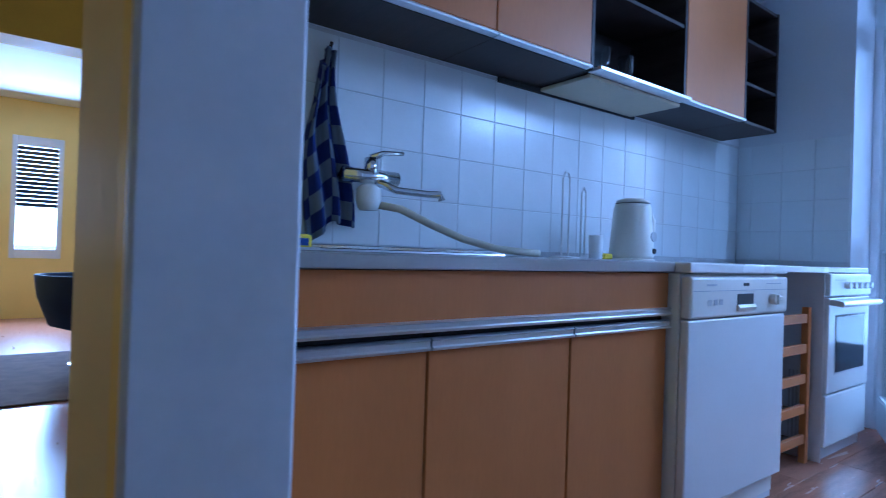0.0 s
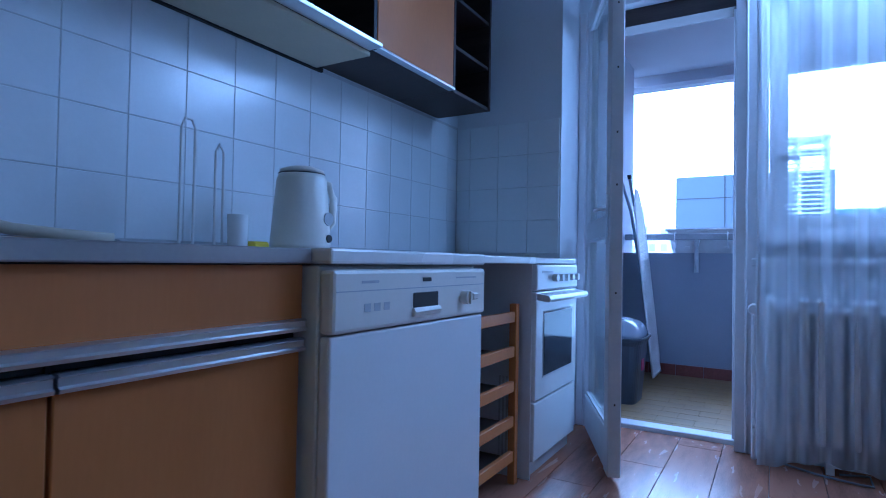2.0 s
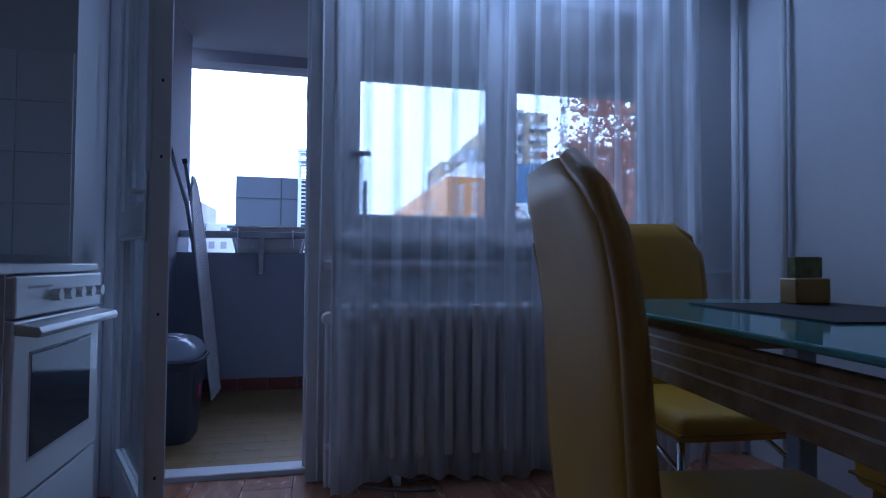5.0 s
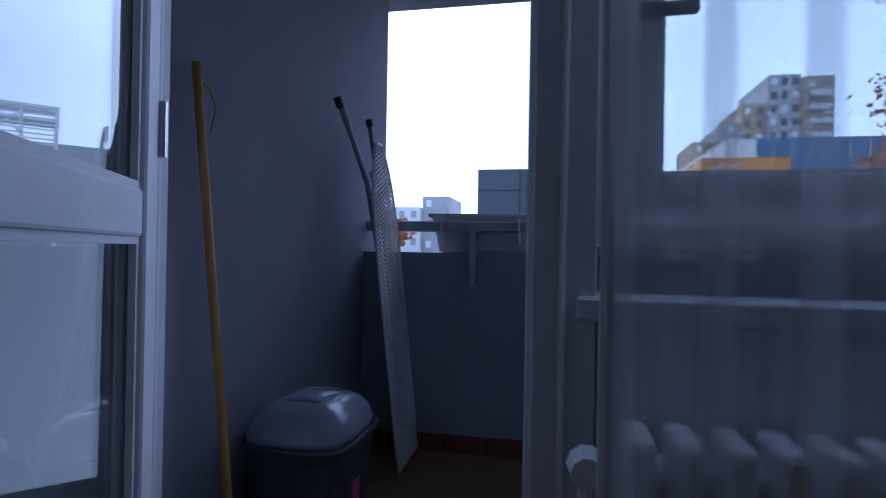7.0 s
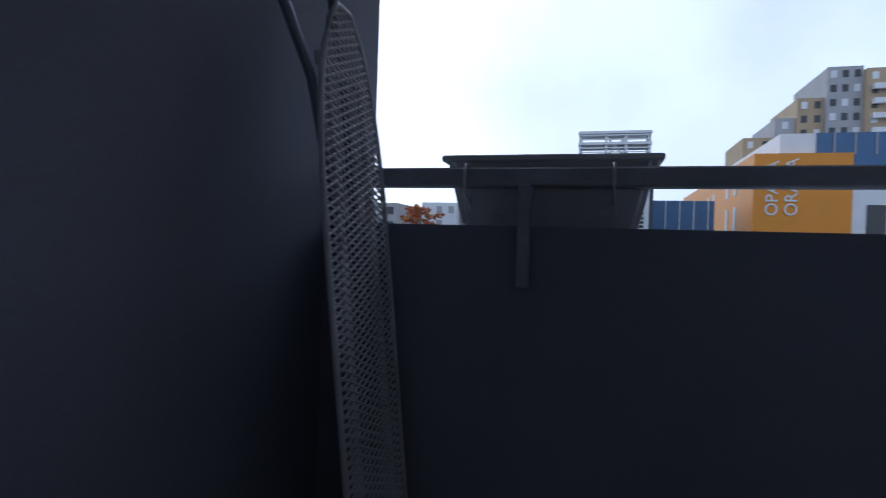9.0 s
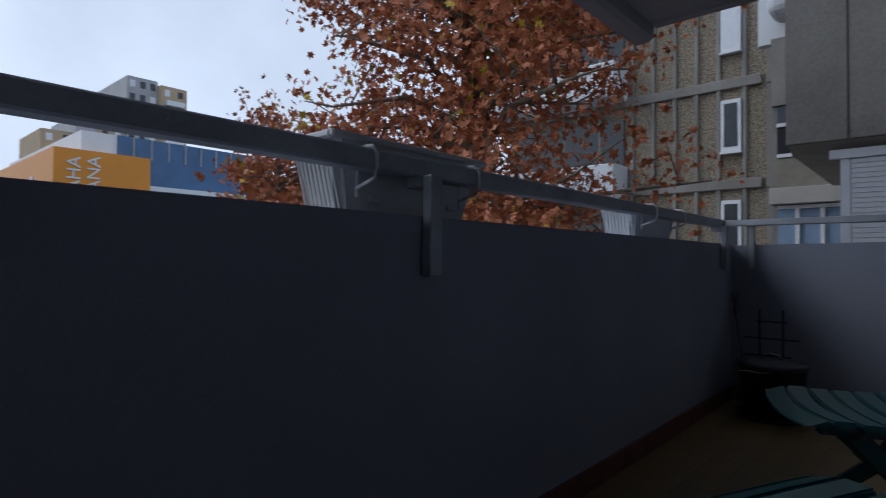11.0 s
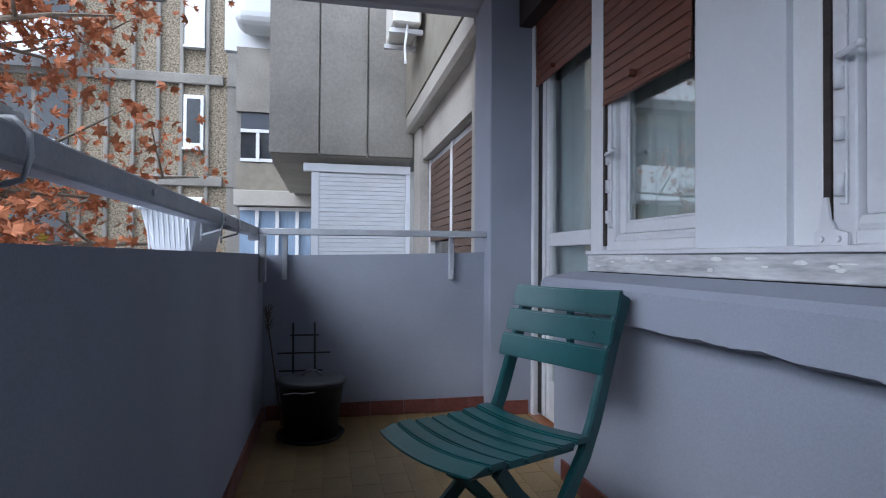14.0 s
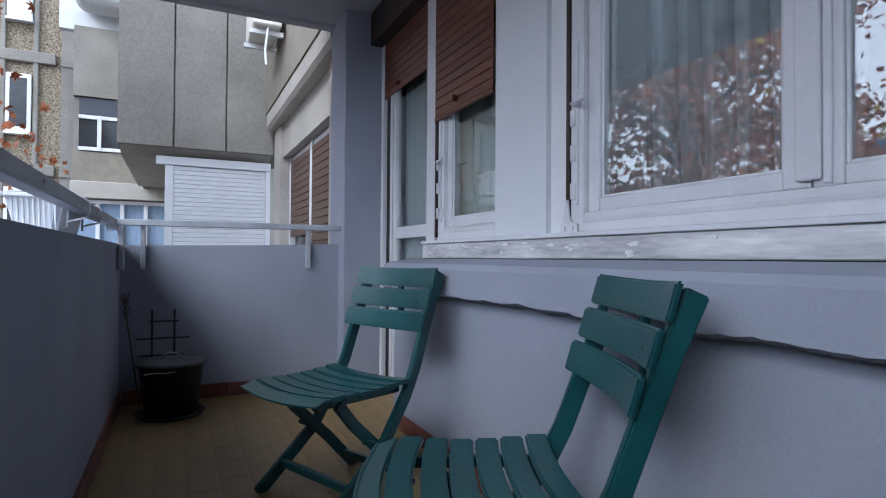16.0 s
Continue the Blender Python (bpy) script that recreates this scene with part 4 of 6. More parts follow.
def planter(x0, x1, z1, mat, label):
    p = thing("planter", ((x0 + x1) / 2, 5.2, 0.957), label, "planter", "planters on the parapet")
    y0, y1, zb = 5.112, 5.305, 0.957
    bm = bmesh.new()
    out = []
    for z, s in ((zb, 0.045), (z1, 0.0), (z1, 0.012), (zb + 0.02, 0.055)):
        out.append([bm.verts.new(q) for q in ((x0 + s, y0 + s * 0.7, z), (x1 - s, y0 + s * 0.7, z), (x1 - s, y1 - s * 0.7, z), (x0 + s, y1 - s * 0.7, z))])
    for a, b in zip(out, out[1:]):
        for k in range(4):
            bm.faces.new((a[k], a[(k + 1) % 4], b[(k + 1) % 4], b[k]))
    bm.faces.new(out[0][::-1])
    bm.faces.new(out[-1])
    bmesh.ops.bevel(bm, geom=[e for e in bm.edges if abs(e.verts[0].co.z - e.verts[1].co.z) > 0.05], offset=0.02, segments=3, affect="EDGES")
    part("trough", bm, mat, p)
    for s in ((x0 - 0.012, x1 + 0.012, y0 - 0.012, y0 + 0.004), (x0 - 0.012, x1 + 0.012, y1 - 0.004, y1 + 0.012), (x0 - 0.012, x0 + 0.004, y0 + 0.0045, y1 - 0.0045), (x1 - 0.004, x1 + 0.012, y0 + 0.0045, y1 - 0.0045)):
        part("rim", boxes((*s, z1 - 0.014, z1 + 0.004), bevel=0.004), mat, p)
    for i in range(9):
        y = y0 + 0.03 + 0.017 * i
        part("rib", tube([(x0 + 0.045, y, zb + 0.01), (x0 + 0.002, y, z1 - 0.016)], 0.004, 6), mat, p)
    for x in (x0 + 0.15, x1 - 0.12):
        part("drain_plug", boxes((x - 0.02, x + 0.02, y0 + 0.02, y0 + 0.034, zb + 0.035, zb + 0.055), bevel=0.002), mat, p)
    for x in (x0 + 0.07, x1 - 0.11):
        part("hook", tube([(x, 5.115, 1.02), (x, 5.045, 1.040), (x, 5.036, 1.07), (x, 5.038, 1.10), (x, 5.055, 1.119), (x, 5.095, 1.119), (x, 5.110, 1.10), (x, 5.112, 1.0)], 0.0045, 8), PAINT_WHITE, p, "white plastic-coated wire hook", smooth=True)
    return p


GREY_PLASTIC = material("grey_plastic", (0.58, 0.58, 0.58), 0.35, vary=0.08, scale=3)
WHITE_PLASTIC = material("white_plastic", (0.74, 0.76, 0.80), 0.35, vary=0.05, scale=4)
planter(-0.79, -0.235, 1.148, GREY_PLASTIC, "long grey plastic planter hooked to the rail")
planter(0.70, 1.27, 1.15, GREY_PLASTIC, "long pale grey plastic planter hooked to the rail")
planter(2.45, 3.02, 1.12, WHITE_PLASTIC, "white ribbed plastic planter hooked to the rail")

# folding chairs
GREEN = material("dark_green_plastic", (0.008, 0.052, 0.060), 0.30, vary=0.12, scale=5, grain=140, bump=0.04, tint=(0.012, 0.078, 0.088))


def bar(path, wide, deep, name, parent, x):
    """A flat moulded bar along (y, z) points at local x."""
    bm = bmesh.new()
    rings = []
    for i, (y, z) in enumerate(path):
        a, b = path[max(0, i - 1)], path[min(len(path) - 1, i + 1)]
        d = Vector((0, b[0] - a[0], b[1] - a[1])).normalized()
        nrm = Vector((0, -d.z, d.y))
        c = Vector((x, y, z))
        rings.append([bm.verts.new(c + Vector((sx * wide / 2, 0, 0)) + nrm * sn * deep / 2) for sx, sn in ((-1, -1), (1, -1), (1, 1), (-1, 1))])
    for a, b in zip(rings, rings[1:]):
        for k in range(4):
            bm.faces.new((a[k], a[(k + 1) % 4], b[(k + 1) % 4], b[k]))
    bm.faces.new(rings[0][::-1])
    bm.faces.new(rings[-1])
    bmesh.ops.recalc_face_normals(bm, faces=bm.faces)
    bmesh.ops.bevel(bm, geom=list(bm.edges), offset=0.004, segments=2, affect="EDGES")
    return part(name, bm, GREEN, parent, local=True)


def folding_chair(at, turn):
    c = thing("folding_chair", at, "dark green plastic folding chair standing on the balcony", "chair", "green folding chairs", turn=turn)
    for i in range(7):
        y = 0.205 - 0.064 * i
        z = 0.425 - 0.012 * math.sin(math.pi * i / 6) - (0.006 if i == 0 else 0)
        bm = bmesh.new()
        rows = []
        for k in range(9):
            u = -1 + 2 * k / 8
            dip = -0.010 * (1 - u * u)
            yy = y + 0.022 * (1 - u * u) * (1 if i < 2 else 0.5)
            rows.append([bm.verts.new((0.225 * u, yy + s * 0.029, z + dip + h - (0.022 if i == 0 and s > 0 and h > 0 else 0))) for s, h in ((-1, -0.009), (1, -0.009), (1, 0.009), (-1, 0.009))])
        for a, b in zip(rows, rows[1:]):
            for k in range(4):
                bm.faces.new((a[k], a[(k + 1) % 4], b[(k + 1) % 4], b[k]))
        bm.faces.new(rows[0][::-1])
        bm.faces.new(rows[-1])
        bmesh.ops.recalc_face_normals(bm, faces=bm.faces)
        bmesh.ops.bevel(bm, geom=[e for e in bm.edges if abs(e.verts[0].co.x - e.verts[1].co.x) > 0.01], offset=0.005, segments=2, affect="EDGES")
        part("seat_slat", bm, GREEN, c, local=True)
    for x in (-0.16, 0.16):
        part("seat_rail", boxes((x - 0.013, x + 0.013, -0.20, 0.19, 0.375, 0.402), bevel=0.004), GREEN, c, local=True)
    for i in range(3):
        z = 0.805 - 0.086 * i
        yb = -0.352 + 0.034 * i
        bm = bmesh.new()
        rows = []
        for k in range(11):
            u = -1 + 2 * k / 10
            yy = yb - 0.028 * (1 - u * u)
            rows.append([bm.verts.new((0.232 * u, yy + s * 0.008 - h * 0.28 + 0.014, z + h + 0.006 * u * u)) for s, h in ((-1, -0.038), (1, -0.038), (1, 0.038), (-1, 0.038))])
        for a, b in zip(rows, rows[1:]):
            for k in range(4):
                bm.faces.new((a[k], a[(k + 1) % 4], b[(k + 1) % 4], b[k]))
        bm.faces.new(rows[0][::-1])
        bm.faces.new(rows[-1])
        bmesh.ops.recalc_face_normals(bm, faces=bm.faces)
        bmesh.ops.bevel(bm, geom=list(bm.edges), offset=0.005, segments=2, affect="EDGES")
        part("back_slat", bm, GREEN, c, local=True)
    for sx in (-1, 1):
        bar([(-0.390, 0.828), (-0.34, 0.715), (-0.245, 0.46), (-0.20, 0.37), (-0.08, 0.20), (0.17, 0.0)], 0.024, 0.048, "back_leg", c, sx * 0.205)
        bar([(0.10, 0.385), (0.03, 0.30), (-0.13, 0.15), (-0.27, 0.0)], 0.022, 0.042, "front_leg", c, sx * 0.172)
        part("pivot", tube([(sx * 0.165, -0.03, 0.225), (sx * 0.222, -0.03, 0.225)], 0.012, 10), GREEN, c, local=True)
    part("cross_bar", boxes((-0.193, 0.193, 0.055, 0.08, 0.075, 0.105), bevel=0.004), GREEN, c, local=True)
    part("cross_bar", boxes((-0.16, 0.16, -0.225, -0.20, 0.05, 0.08), bevel=0.004), GREEN, c, local=True)
    part("centre_strut", boxes((-0.012, 0.012, -0.385, -0.365, 0.62, 0.80), bevel=0.003), GREEN, c, local=True)
    return c


green_chair = folding_chair((1.967, 4.194, 0), 23.7)
copy_thing(green_chair, pose(0.960, 4.128, 0, 0, 0, -24))

# swing-lid bin, broom, dustpan
BIN = material("dark_grey_bin_plastic", (0.045, 0.055, 0.075), 0.35, vary=0.1, scale=4)
LID = material("silver_grey_lid_plastic", (0.28, 0.31, 0.38), 0.13, vary=0.06, scale=4)
bn = thing("swing_bin", (-0.895, 4.0, 0), "dark grey swing-lid waste bin with a silver lid", "bin")
bm = bmesh.new()
rings = []
for z, sx, sy in ((0, 0.125, 0.15), (0.36, 0.155, 0.185), (0.385, 0.166, 0.196), (0.40, 0.166, 0.196)):
    rings.append([bm.verts.new((-0.895 + sx * math.copysign(abs(math.cos(a)) ** 0.45, math.cos(a)), 4.0 + sy * math.copysign(abs(math.sin(a)) ** 0.45, math.sin(a)), z)) for a in [2 * math.pi * k / 32 for k in range(32)]])
for a, b in zip(rings, rings[1:]):
    for k in range(32):
        bm.faces.new((a[k], a[(k + 1) % 32], b[(k + 1) % 32], b[k]))
bm.faces.new(rings[0][::-1])
bm.faces.new(rings[-1])
part("bucket", bm, BIN, bn, smooth=False)
bm = bmesh.new()
rings = []
for t in [k / 7 for k in range(8)]:
    s = math.cos(t * math.pi / 2) ** 0.6 if t < 1 else 0.02
    rings.append([bm.verts.new((-0.895 + 0.162 * s * math.copysign(abs(math.cos(a)) ** 0.5, math.cos(a)), 4.0 + 0.192 * (s if t < 1 else 0.3) * math.copysign(abs(math.sin(a)) ** 0.5, math.sin(a)), 0.402 + 0.115 * math.sin(t * math.pi / 2))) for a in [2 * math.pi * k / 32 for k in range(32)]])
for a, b in zip(rings, rings[1:]):
    for k in range(32):
        bm.faces.new((a[k], a[(k + 1) % 32], b[(k + 1) % 32], b[k]))
bm.faces.new(rings[0][::-1])
bm.faces.new(rings[-1])
lid = part("lid", bm, LID, bn, "glossy silver-grey swing lid", smooth=True)
flap = [(-0.115 + 0.23 * i / 14) for i in range(15)]
bm = bmesh.new()
grid = []
for u in flap:
    row = []
    for v in [-0.085 + 0.17 * j / 10 for j in range(11)]:
        bulge = 0.122 * (1 - (u / 0.178) ** 2) ** 0.55 - 0.008 * (v / 0.085) ** 2
        dent = -0.012 * math.exp(-((u - 0.07) ** 2 + (v + 0.01) ** 2) / 0.0007)
        row.append(bm.verts.new((-0.895 + u, 4.0 + v, 0.404 + bulge + dent)))
    grid.append(row)
for i in range(14):
    for j in range(10):
        bm.faces.new((grid[i][j], grid[i + 1][j], grid[i + 1][j + 1], grid[i][j + 1]))
flap_part = part("flap", bm, LID, lid, "swing flap with a round thumb dent", smooth=True)
flap_part.modifiers.new("thick", "SOLIDIFY").thickness = 0.005
part("rim", tube([(-0.895 + 0.169 * math.copysign(abs(math.cos(a)) ** 0.45, math.cos(a)), 4.0 + 0.199 * math.copysign(abs(math.sin(a)) ** 0.45, math.sin(a)), 0.402) for a in [2 * math.pi * k / 40 for k in range(40)]], 0.008, 6, closed=True), BIN, bn, "dark rolled rim")
part("sticker", boxes((-0.751, -0.7445, 3.95, 4.01, 0.20, 0.27)), material("pink_sticker", (0.5, 0.08, 0.2), 0.5), bn, "small pink sticker")
STICK = wood("pale_broom_stick", (0.45, 0.24, 0.06), (0.58, 0.34, 0.10), 3, 0.5, (9, 9, 1))
br = thing("broom", (-0.96, 3.74, 0), "broom with a pale wooden stick leaning on the wall", "broom")
part("stick", tube([(-1.09, 3.67, 1.445), (-0.945, 3.66, 0.10)], 0.012, 10), STICK, br, smooth=True)
part("loop", tube([(-1.088, 3.672, 1.40), (-1.07, 3.70, 1.385), (-1.06, 3.715, 1.33), (-1.068, 3.705, 1.27), (-1.07, 3.678, 1.265)], 0.003, 6), STICK, br, "string hanging loop")
part("socket", tube([(-0.947, 3.66, 0.12), (-0.957, 3.68, 0.05)], [0.014, 0.022], 10), GREY_PLASTIC, br)
part("head", boxes((-0.98, -0.94, 3.64, 3.86, 0.045, 0.075), bevel=0.008), GREY_PLASTIC, br)
part("bristles", prism([(-0.985, 0.0), (-0.925, 0.0), (-0.942, 0.046), (-0.978, 0.046)], "y", 3.635, 3.865), GREY_PLASTIC, br)
dp = thing("dustpan", (-1.04, 3.68, 0), "grey plastic dustpan standing by the wall", "dustpan")
part("pan", prism([(3.61, 0.0), (3.76, 0.0), (3.74, 0.16), (3.63, 0.16)], "x", -1.075, -1.06), GREY_PLASTIC, dp)
part("grip", tube([(-1.066, 3.65, 0.16), (-1.066, 3.655, 0.26), (-1.066, 3.685, 0.285), (-1.066, 3.715, 0.26), (-1.066, 3.72, 0.16)], 0.011, 8), GREY_PLASTIC, dp, smooth=True)

# ironing board, folded, nose up
MESH_STEEL = material("pale_steel_mesh", (0.74, 0.75, 0.78), 0.4, 0.0, 0.1)
ib = thing("ironing_board", (-0.93, 4.84, 0.03), "folded steel-mesh ironing board leaning in the corner", "ironing board")
ib.matrix_basis = pose(-0.80, 4.80, 0.012, 0, 0, 90) @ pose(0, 0, 0, -6.6, 0, 0)


def half_width(v):
    return 0.165 * math.sqrt(max(0.0, 1 - ((v - 0.95) / 0.50) ** 2)) if v > 0.95 else 0.165 - 0.01 * (0.95 - v)


edge = [(-half_width(v), v) for v in [0.02 + 1.42 * (j / 20) ** 0.8 for j in range(21)]] + [(half_width(v), v) for v in [0.02 + 1.42 * (j / 20) ** 0.8 for j in range(20, -1, -1)]]
part("rim", tube([(u, 0, v) for u, v in edge], 0.007, 8, closed=True), MESH_STEEL, ib, local=True, smooth=True)
bm = bmesh.new()
step = 0.019
for sgn in (-1, 1):
    for j in range(-14, 90):
        run = []
        for q in range(-9, 10):
            u = q * 0.018
            v = 0.02 + step * j + sgn * u * 0.42 + 0.08
            if 0.02 < v < 1.44 and abs(u) < half_width(v):
                run.append((u, 0, v))
        if len(run) > 1:
            tube([run[0], run[-1]], 0.0037, 4, bm)
tagged(part("mesh", bm, MESH_STEEL, ib, local=True), kind="stuff")
for u in (-0.075, 0.095):
    part("stiffener", boxes((u - 0.015, u + 0.015, 0.005, 0.016, 0.15, 1.27)), MESH_STEEL, ib, local=True)
part("cross_bar", boxes((-0.125, 0.125, 0.005, 0.018, 1.272, 1.302)), MESH_STEEL, ib, local=True)
for u, bend, tip in ((-0.02, -0.11, -0.31), (0.05, 0.055, 0.045)):
    lg = part("leg", tube([(u + 0.05, 0.035, 0.0), (u + 0.01, 0.035, 0.8), (bend, 0.035, 1.25), (bend + 0.35 * (tip - bend), 0.042, 1.37), (tip, 0.05, 1.545)], 0.012, 10), GREY_STEEL, ib, "grey tubular leg", local=True, smooth=True)
    part("foot_cap", tube([(tip, 0.05, 1.54), (tip + (tip - bend) * 0.12, 0.052, 1.572)], 0.016, 10), BLACK, lg, "black rubber cap", local=True)

# lidded pail, trellis and dry stalk in the corner
PAIL = material("black_plastic_pail", (0.012, 0.013, 0.016), 0.45, vary=0.2)
pl = thing("lidded_pail", (3.38, 4.735, 0), "black plastic pail with a grey lid on a saucer", "pail")
part("saucer", lathe([(0.16, 0), (0.178, 0.022), (0.168, 0.022), (0.15, 0.006)], (3.38, 4.735, 0), 32), PAIL, pl, smooth=True)
part("bucket", lathe([(0.135, 0.008), (0.166, 0.27), (0.171, 0.275), (0.171, 0.286), (0.16, 0.286)], (3.38, 4.735, 0), 36), PAIL, pl, smooth=True)
ld = part("lid", lathe([(0.178, 0), (0.180, 0.012), (0.16, 0.02), (0.08, 0.028), (0.001, 0.03)], (3.38, 4.735, 0.287), 36), material("grey_pail_lid", (0.07, 0.07, 0.075), 0.5), pl, "dusty dark grey lid", smooth=True)
part("handle", tube([(3.38, 4.735 + 0.05 * math.cos(a), 0.311 + 0.035 * math.sin(a)) for a in [k * math.pi / 8 for k in range(9)]], 0.006, 8), STEEL, ld, "steel arched handle", smooth=True)
part("bail", tube([(3.212, 4.735 + 0.03 + 0.05 * k, 0.262 + 0.006 * (k % 2)) for k in range(-1, 3)], 0.004, 6), STEEL, pl, "bent steel wire bail")
tr = thing("plant_trellis", (3.60, 4.80, 0.0), "small dark plastic plant trellis behind the pail", "trellis")
for y in (4.72, 4.84):
    part("stake", tube([(3.60, y, 0.0), (3.62, y + 0.005, 0.57)], 0.006, 6), PAIL, tr)
for z, a, b in ((0.40, 4.64, 4.93), (0.50, 4.70, 4.86), (0.30, 4.68, 4.92)):
    part("rung", tube([(3.608, a, z), (3.608, b, z)], 0.005, 6), PAIL, tr)
DRY = material("dry_plant", (0.10, 0.075, 0.05), 0.9, vary=0.3)
dry = thing("dry_stalk", (3.62, 4.98, 0), "dried plant stalk standing in the corner", "dried plant")
part("stem", tube([(3.60, 4.90, 0.0), (3.63, 4.96, 0.4), (3.66, 5.0, 0.66)], 0.004, 6), DRY, dry)
for k in range(14):
    a = random.uniform(0, 6.28)
    z = random.uniform(0.55, 0.68)
    part("twig", tube([(3.655, 4.99, z - 0.06), (3.655 + 0.03 * math.cos(a), 4.985 + 0.025 * math.sin(a), z)], 0.002, 4), DRY, dry)

# window front on the balcony
def band_profile():
    return [(3.50, 0.862), (3.50, 0.885), (3.56, 0.885), (3.70, 0.862), (3.722, 0.84), (3.726, 0.735), (3.70, 0.724), (3.6605, 0.728)]


bm = bmesh.new()
rows = []
N = 120
for i in range(N + 1):
    x = -0.172 + (2.705 + 0.172) * i / N
    rows.append([bm.verts.new((x, y + (0.004 * noise.noise((x * 9, y * 3, 2)) if y > 3.6 else 0), z + (0.010 * noise.noise((x * 6, 7, 1)) + 0.006 * noise.noise((x * 31, 3, 1)) if z < 0.74 else 0))) for y, z in band_profile()])
for a, b in zip(rows, rows[1:]):
    for k in range(8):
        bm.faces.new((a[k], a[(k + 1) % 8], b[(k + 1) % 8], b[k]))
bm.faces.new(rows[0])
bm.faces.new(rows[-1][::-1])
bmesh.ops.recalc_face_normals(bm, faces=bm.faces)
structure("wall_ledge", bm, WALL_BLUE, "blue-grey concrete ledge with a broken lower edge", "ledge")
structure("wall_head", boxes((1.85, 3.58, 3.365, 3.52, 2.36, 2.58)), DARKWOOD, "dark strip coloured as the shadow gap above the window above the neighbouring room", "blind box")
structure("wall_room_back", boxes((1.99, 3.9, 1.6, 1.7, 0, 2.5), (3.8, 3.9, 1.7, 3.4, 0, 2.5)), WALL_WHITE, "pale walls of the neighbouring room", "wall")
structure("floor_room", boxes((1.99, 3.8, 1.7, 3.46, -0.1, 0.0)), PARQUET, "wooden floor of the neighbouring room", "floor")
structure("ceiling_room", boxes((1.99, 3.8, 1.7, 3.36, 2.45, 2.55)), CEIL_WHITE, "white ceiling of the neighbouring room", "ceiling")
PEEL = material("peeling_sill_paint", (0.42, 0.42, 0.44), 0.7, vary=0.35, scale=7, grain=40, bump=0.4, stretch=(0.35, 1, 2.5), tint=(0.60, 0.60, 0.60))
structure("window_sill", boxes((-0.165, 2.70, 3.42, 3.500, 0.888, 0.962), bevel=0.003), PEEL, "weathered sill board with peeling paint", "sill")
structure("sill_strip", boxes((-0.13, 2.70, 3.42, 3.512, 0.963, 0.979), bevel=0.002), PAINT_OLD, "thin white sill strip", "sill")
# A solid black bar gives the shade between ledge and sill board.
structure("sill_gap_shade", boxes((-0.13, 2.70, 3.44, 3.492, 0.8805, 0.8875)), BLACK, "black strip standing in for the shade under the sill board", "gap")
CHIP = material("bare_chalky_primer", (0.74, 0.74, 0.72), 0.85, vary=0.15, scale=30)
chip_rng = random.Random(8)
for k in range(26):
    x, z = chip_rng.uniform(0.2, 2.6), chip_rng.uniform(0.90, 0.95)
    w, h = chip_rng.uniform(0.006, 0.035), chip_rng.uniform(0.003, 0.010)
    part("paint_flake", prism([(x + w * math.cos(a) * chip_rng.uniform(0.55, 1), z + h * math.sin(a) * chip_rng.uniform(0.55, 1)) for a in [q * math.pi / 5 for q in range(10)]], "y", 3.499, 3.5006 + 0.00012 * k), CHIP, bpy.data.objects["window_sill"])


def sash(w, x0, x1, z0, z1, y=3.40, stiles=(0.065, 0.065), low=0.10):
    """One glazed sash facing the balcony: stiles, rails, beads and pane."""
    a, b = x0 + stiles[0], x1 - stiles[1]
    sh = part("sash", boxes((x0, a, y - 0.035, y + 0.012, z0, z1), (b, x1, y - 0.035, y + 0.012, z0, z1), bevel=0.005, seg=2), PAINT_OLD, w)
    part("sash_rail", boxes((a + 0.0005, b - 0.0005, y - 0.034, y + 0.010, z0, z0 + low), bevel=0.005, seg=2), PAINT_OLD, sh)
    part("sash_rail", boxes((a + 0.0005, b - 0.0005, y - 0.034, y + 0.010, z1 - 0.07, z1), bevel=0.005, seg=2), PAINT_OLD, sh)
    for s in ((a + 0.0005, a + 0.009, z0 + low, z1 - 0.07), (b - 0.009, b - 0.0005, z0 + low, z1 - 0.07), (a + 0.0095, b - 0.0095, z0 + low + 0.0002, z0 + low + 0.009)):
        part("bead", boxes((s[0], s[1], y - 0.007, y + 0.002, s[2], s[3]), bevel=0.002), PAINT_OLD, sh)
    p = part("pane", boxes((a, b, y - 0.012, y - 0.008, z0 + low, z1 - 0.07)), PANE, sh)
    p.visible_shadow = False
    return sh


def hardware(w, x, zs, y):
    part("hinge_bar", boxes((x - 0.010, x + 0.010, y, y + 0.010, 1.08, 1.66), bevel=0.002), PAINT_OLD, w)
    for z in zs:
        part("catch", tube([(x, y + 0.005, z), (x - 0.006, y + 0.030, z), (x - 0.065, y + 0.033, z + 0.008)], 0.008, 8), PAINT_OLD, w, smooth=True)
        part("catch_tip", tube([(x - 0.064, y + 0.033, z + 0.004), (x - 0.074, y + 0.033, z + 0.016)], 0.010, 8), PAINT_OLD, w, smooth=True)
    for z in (1.10, 1.235, 1.36):
        part("knuckle", tube([(x + 0.004, y + 0.014, z), (x + 0.004, y + 0.014, z + 0.055)], 0.012, 10), PAINT_OLD, w, smooth=True)


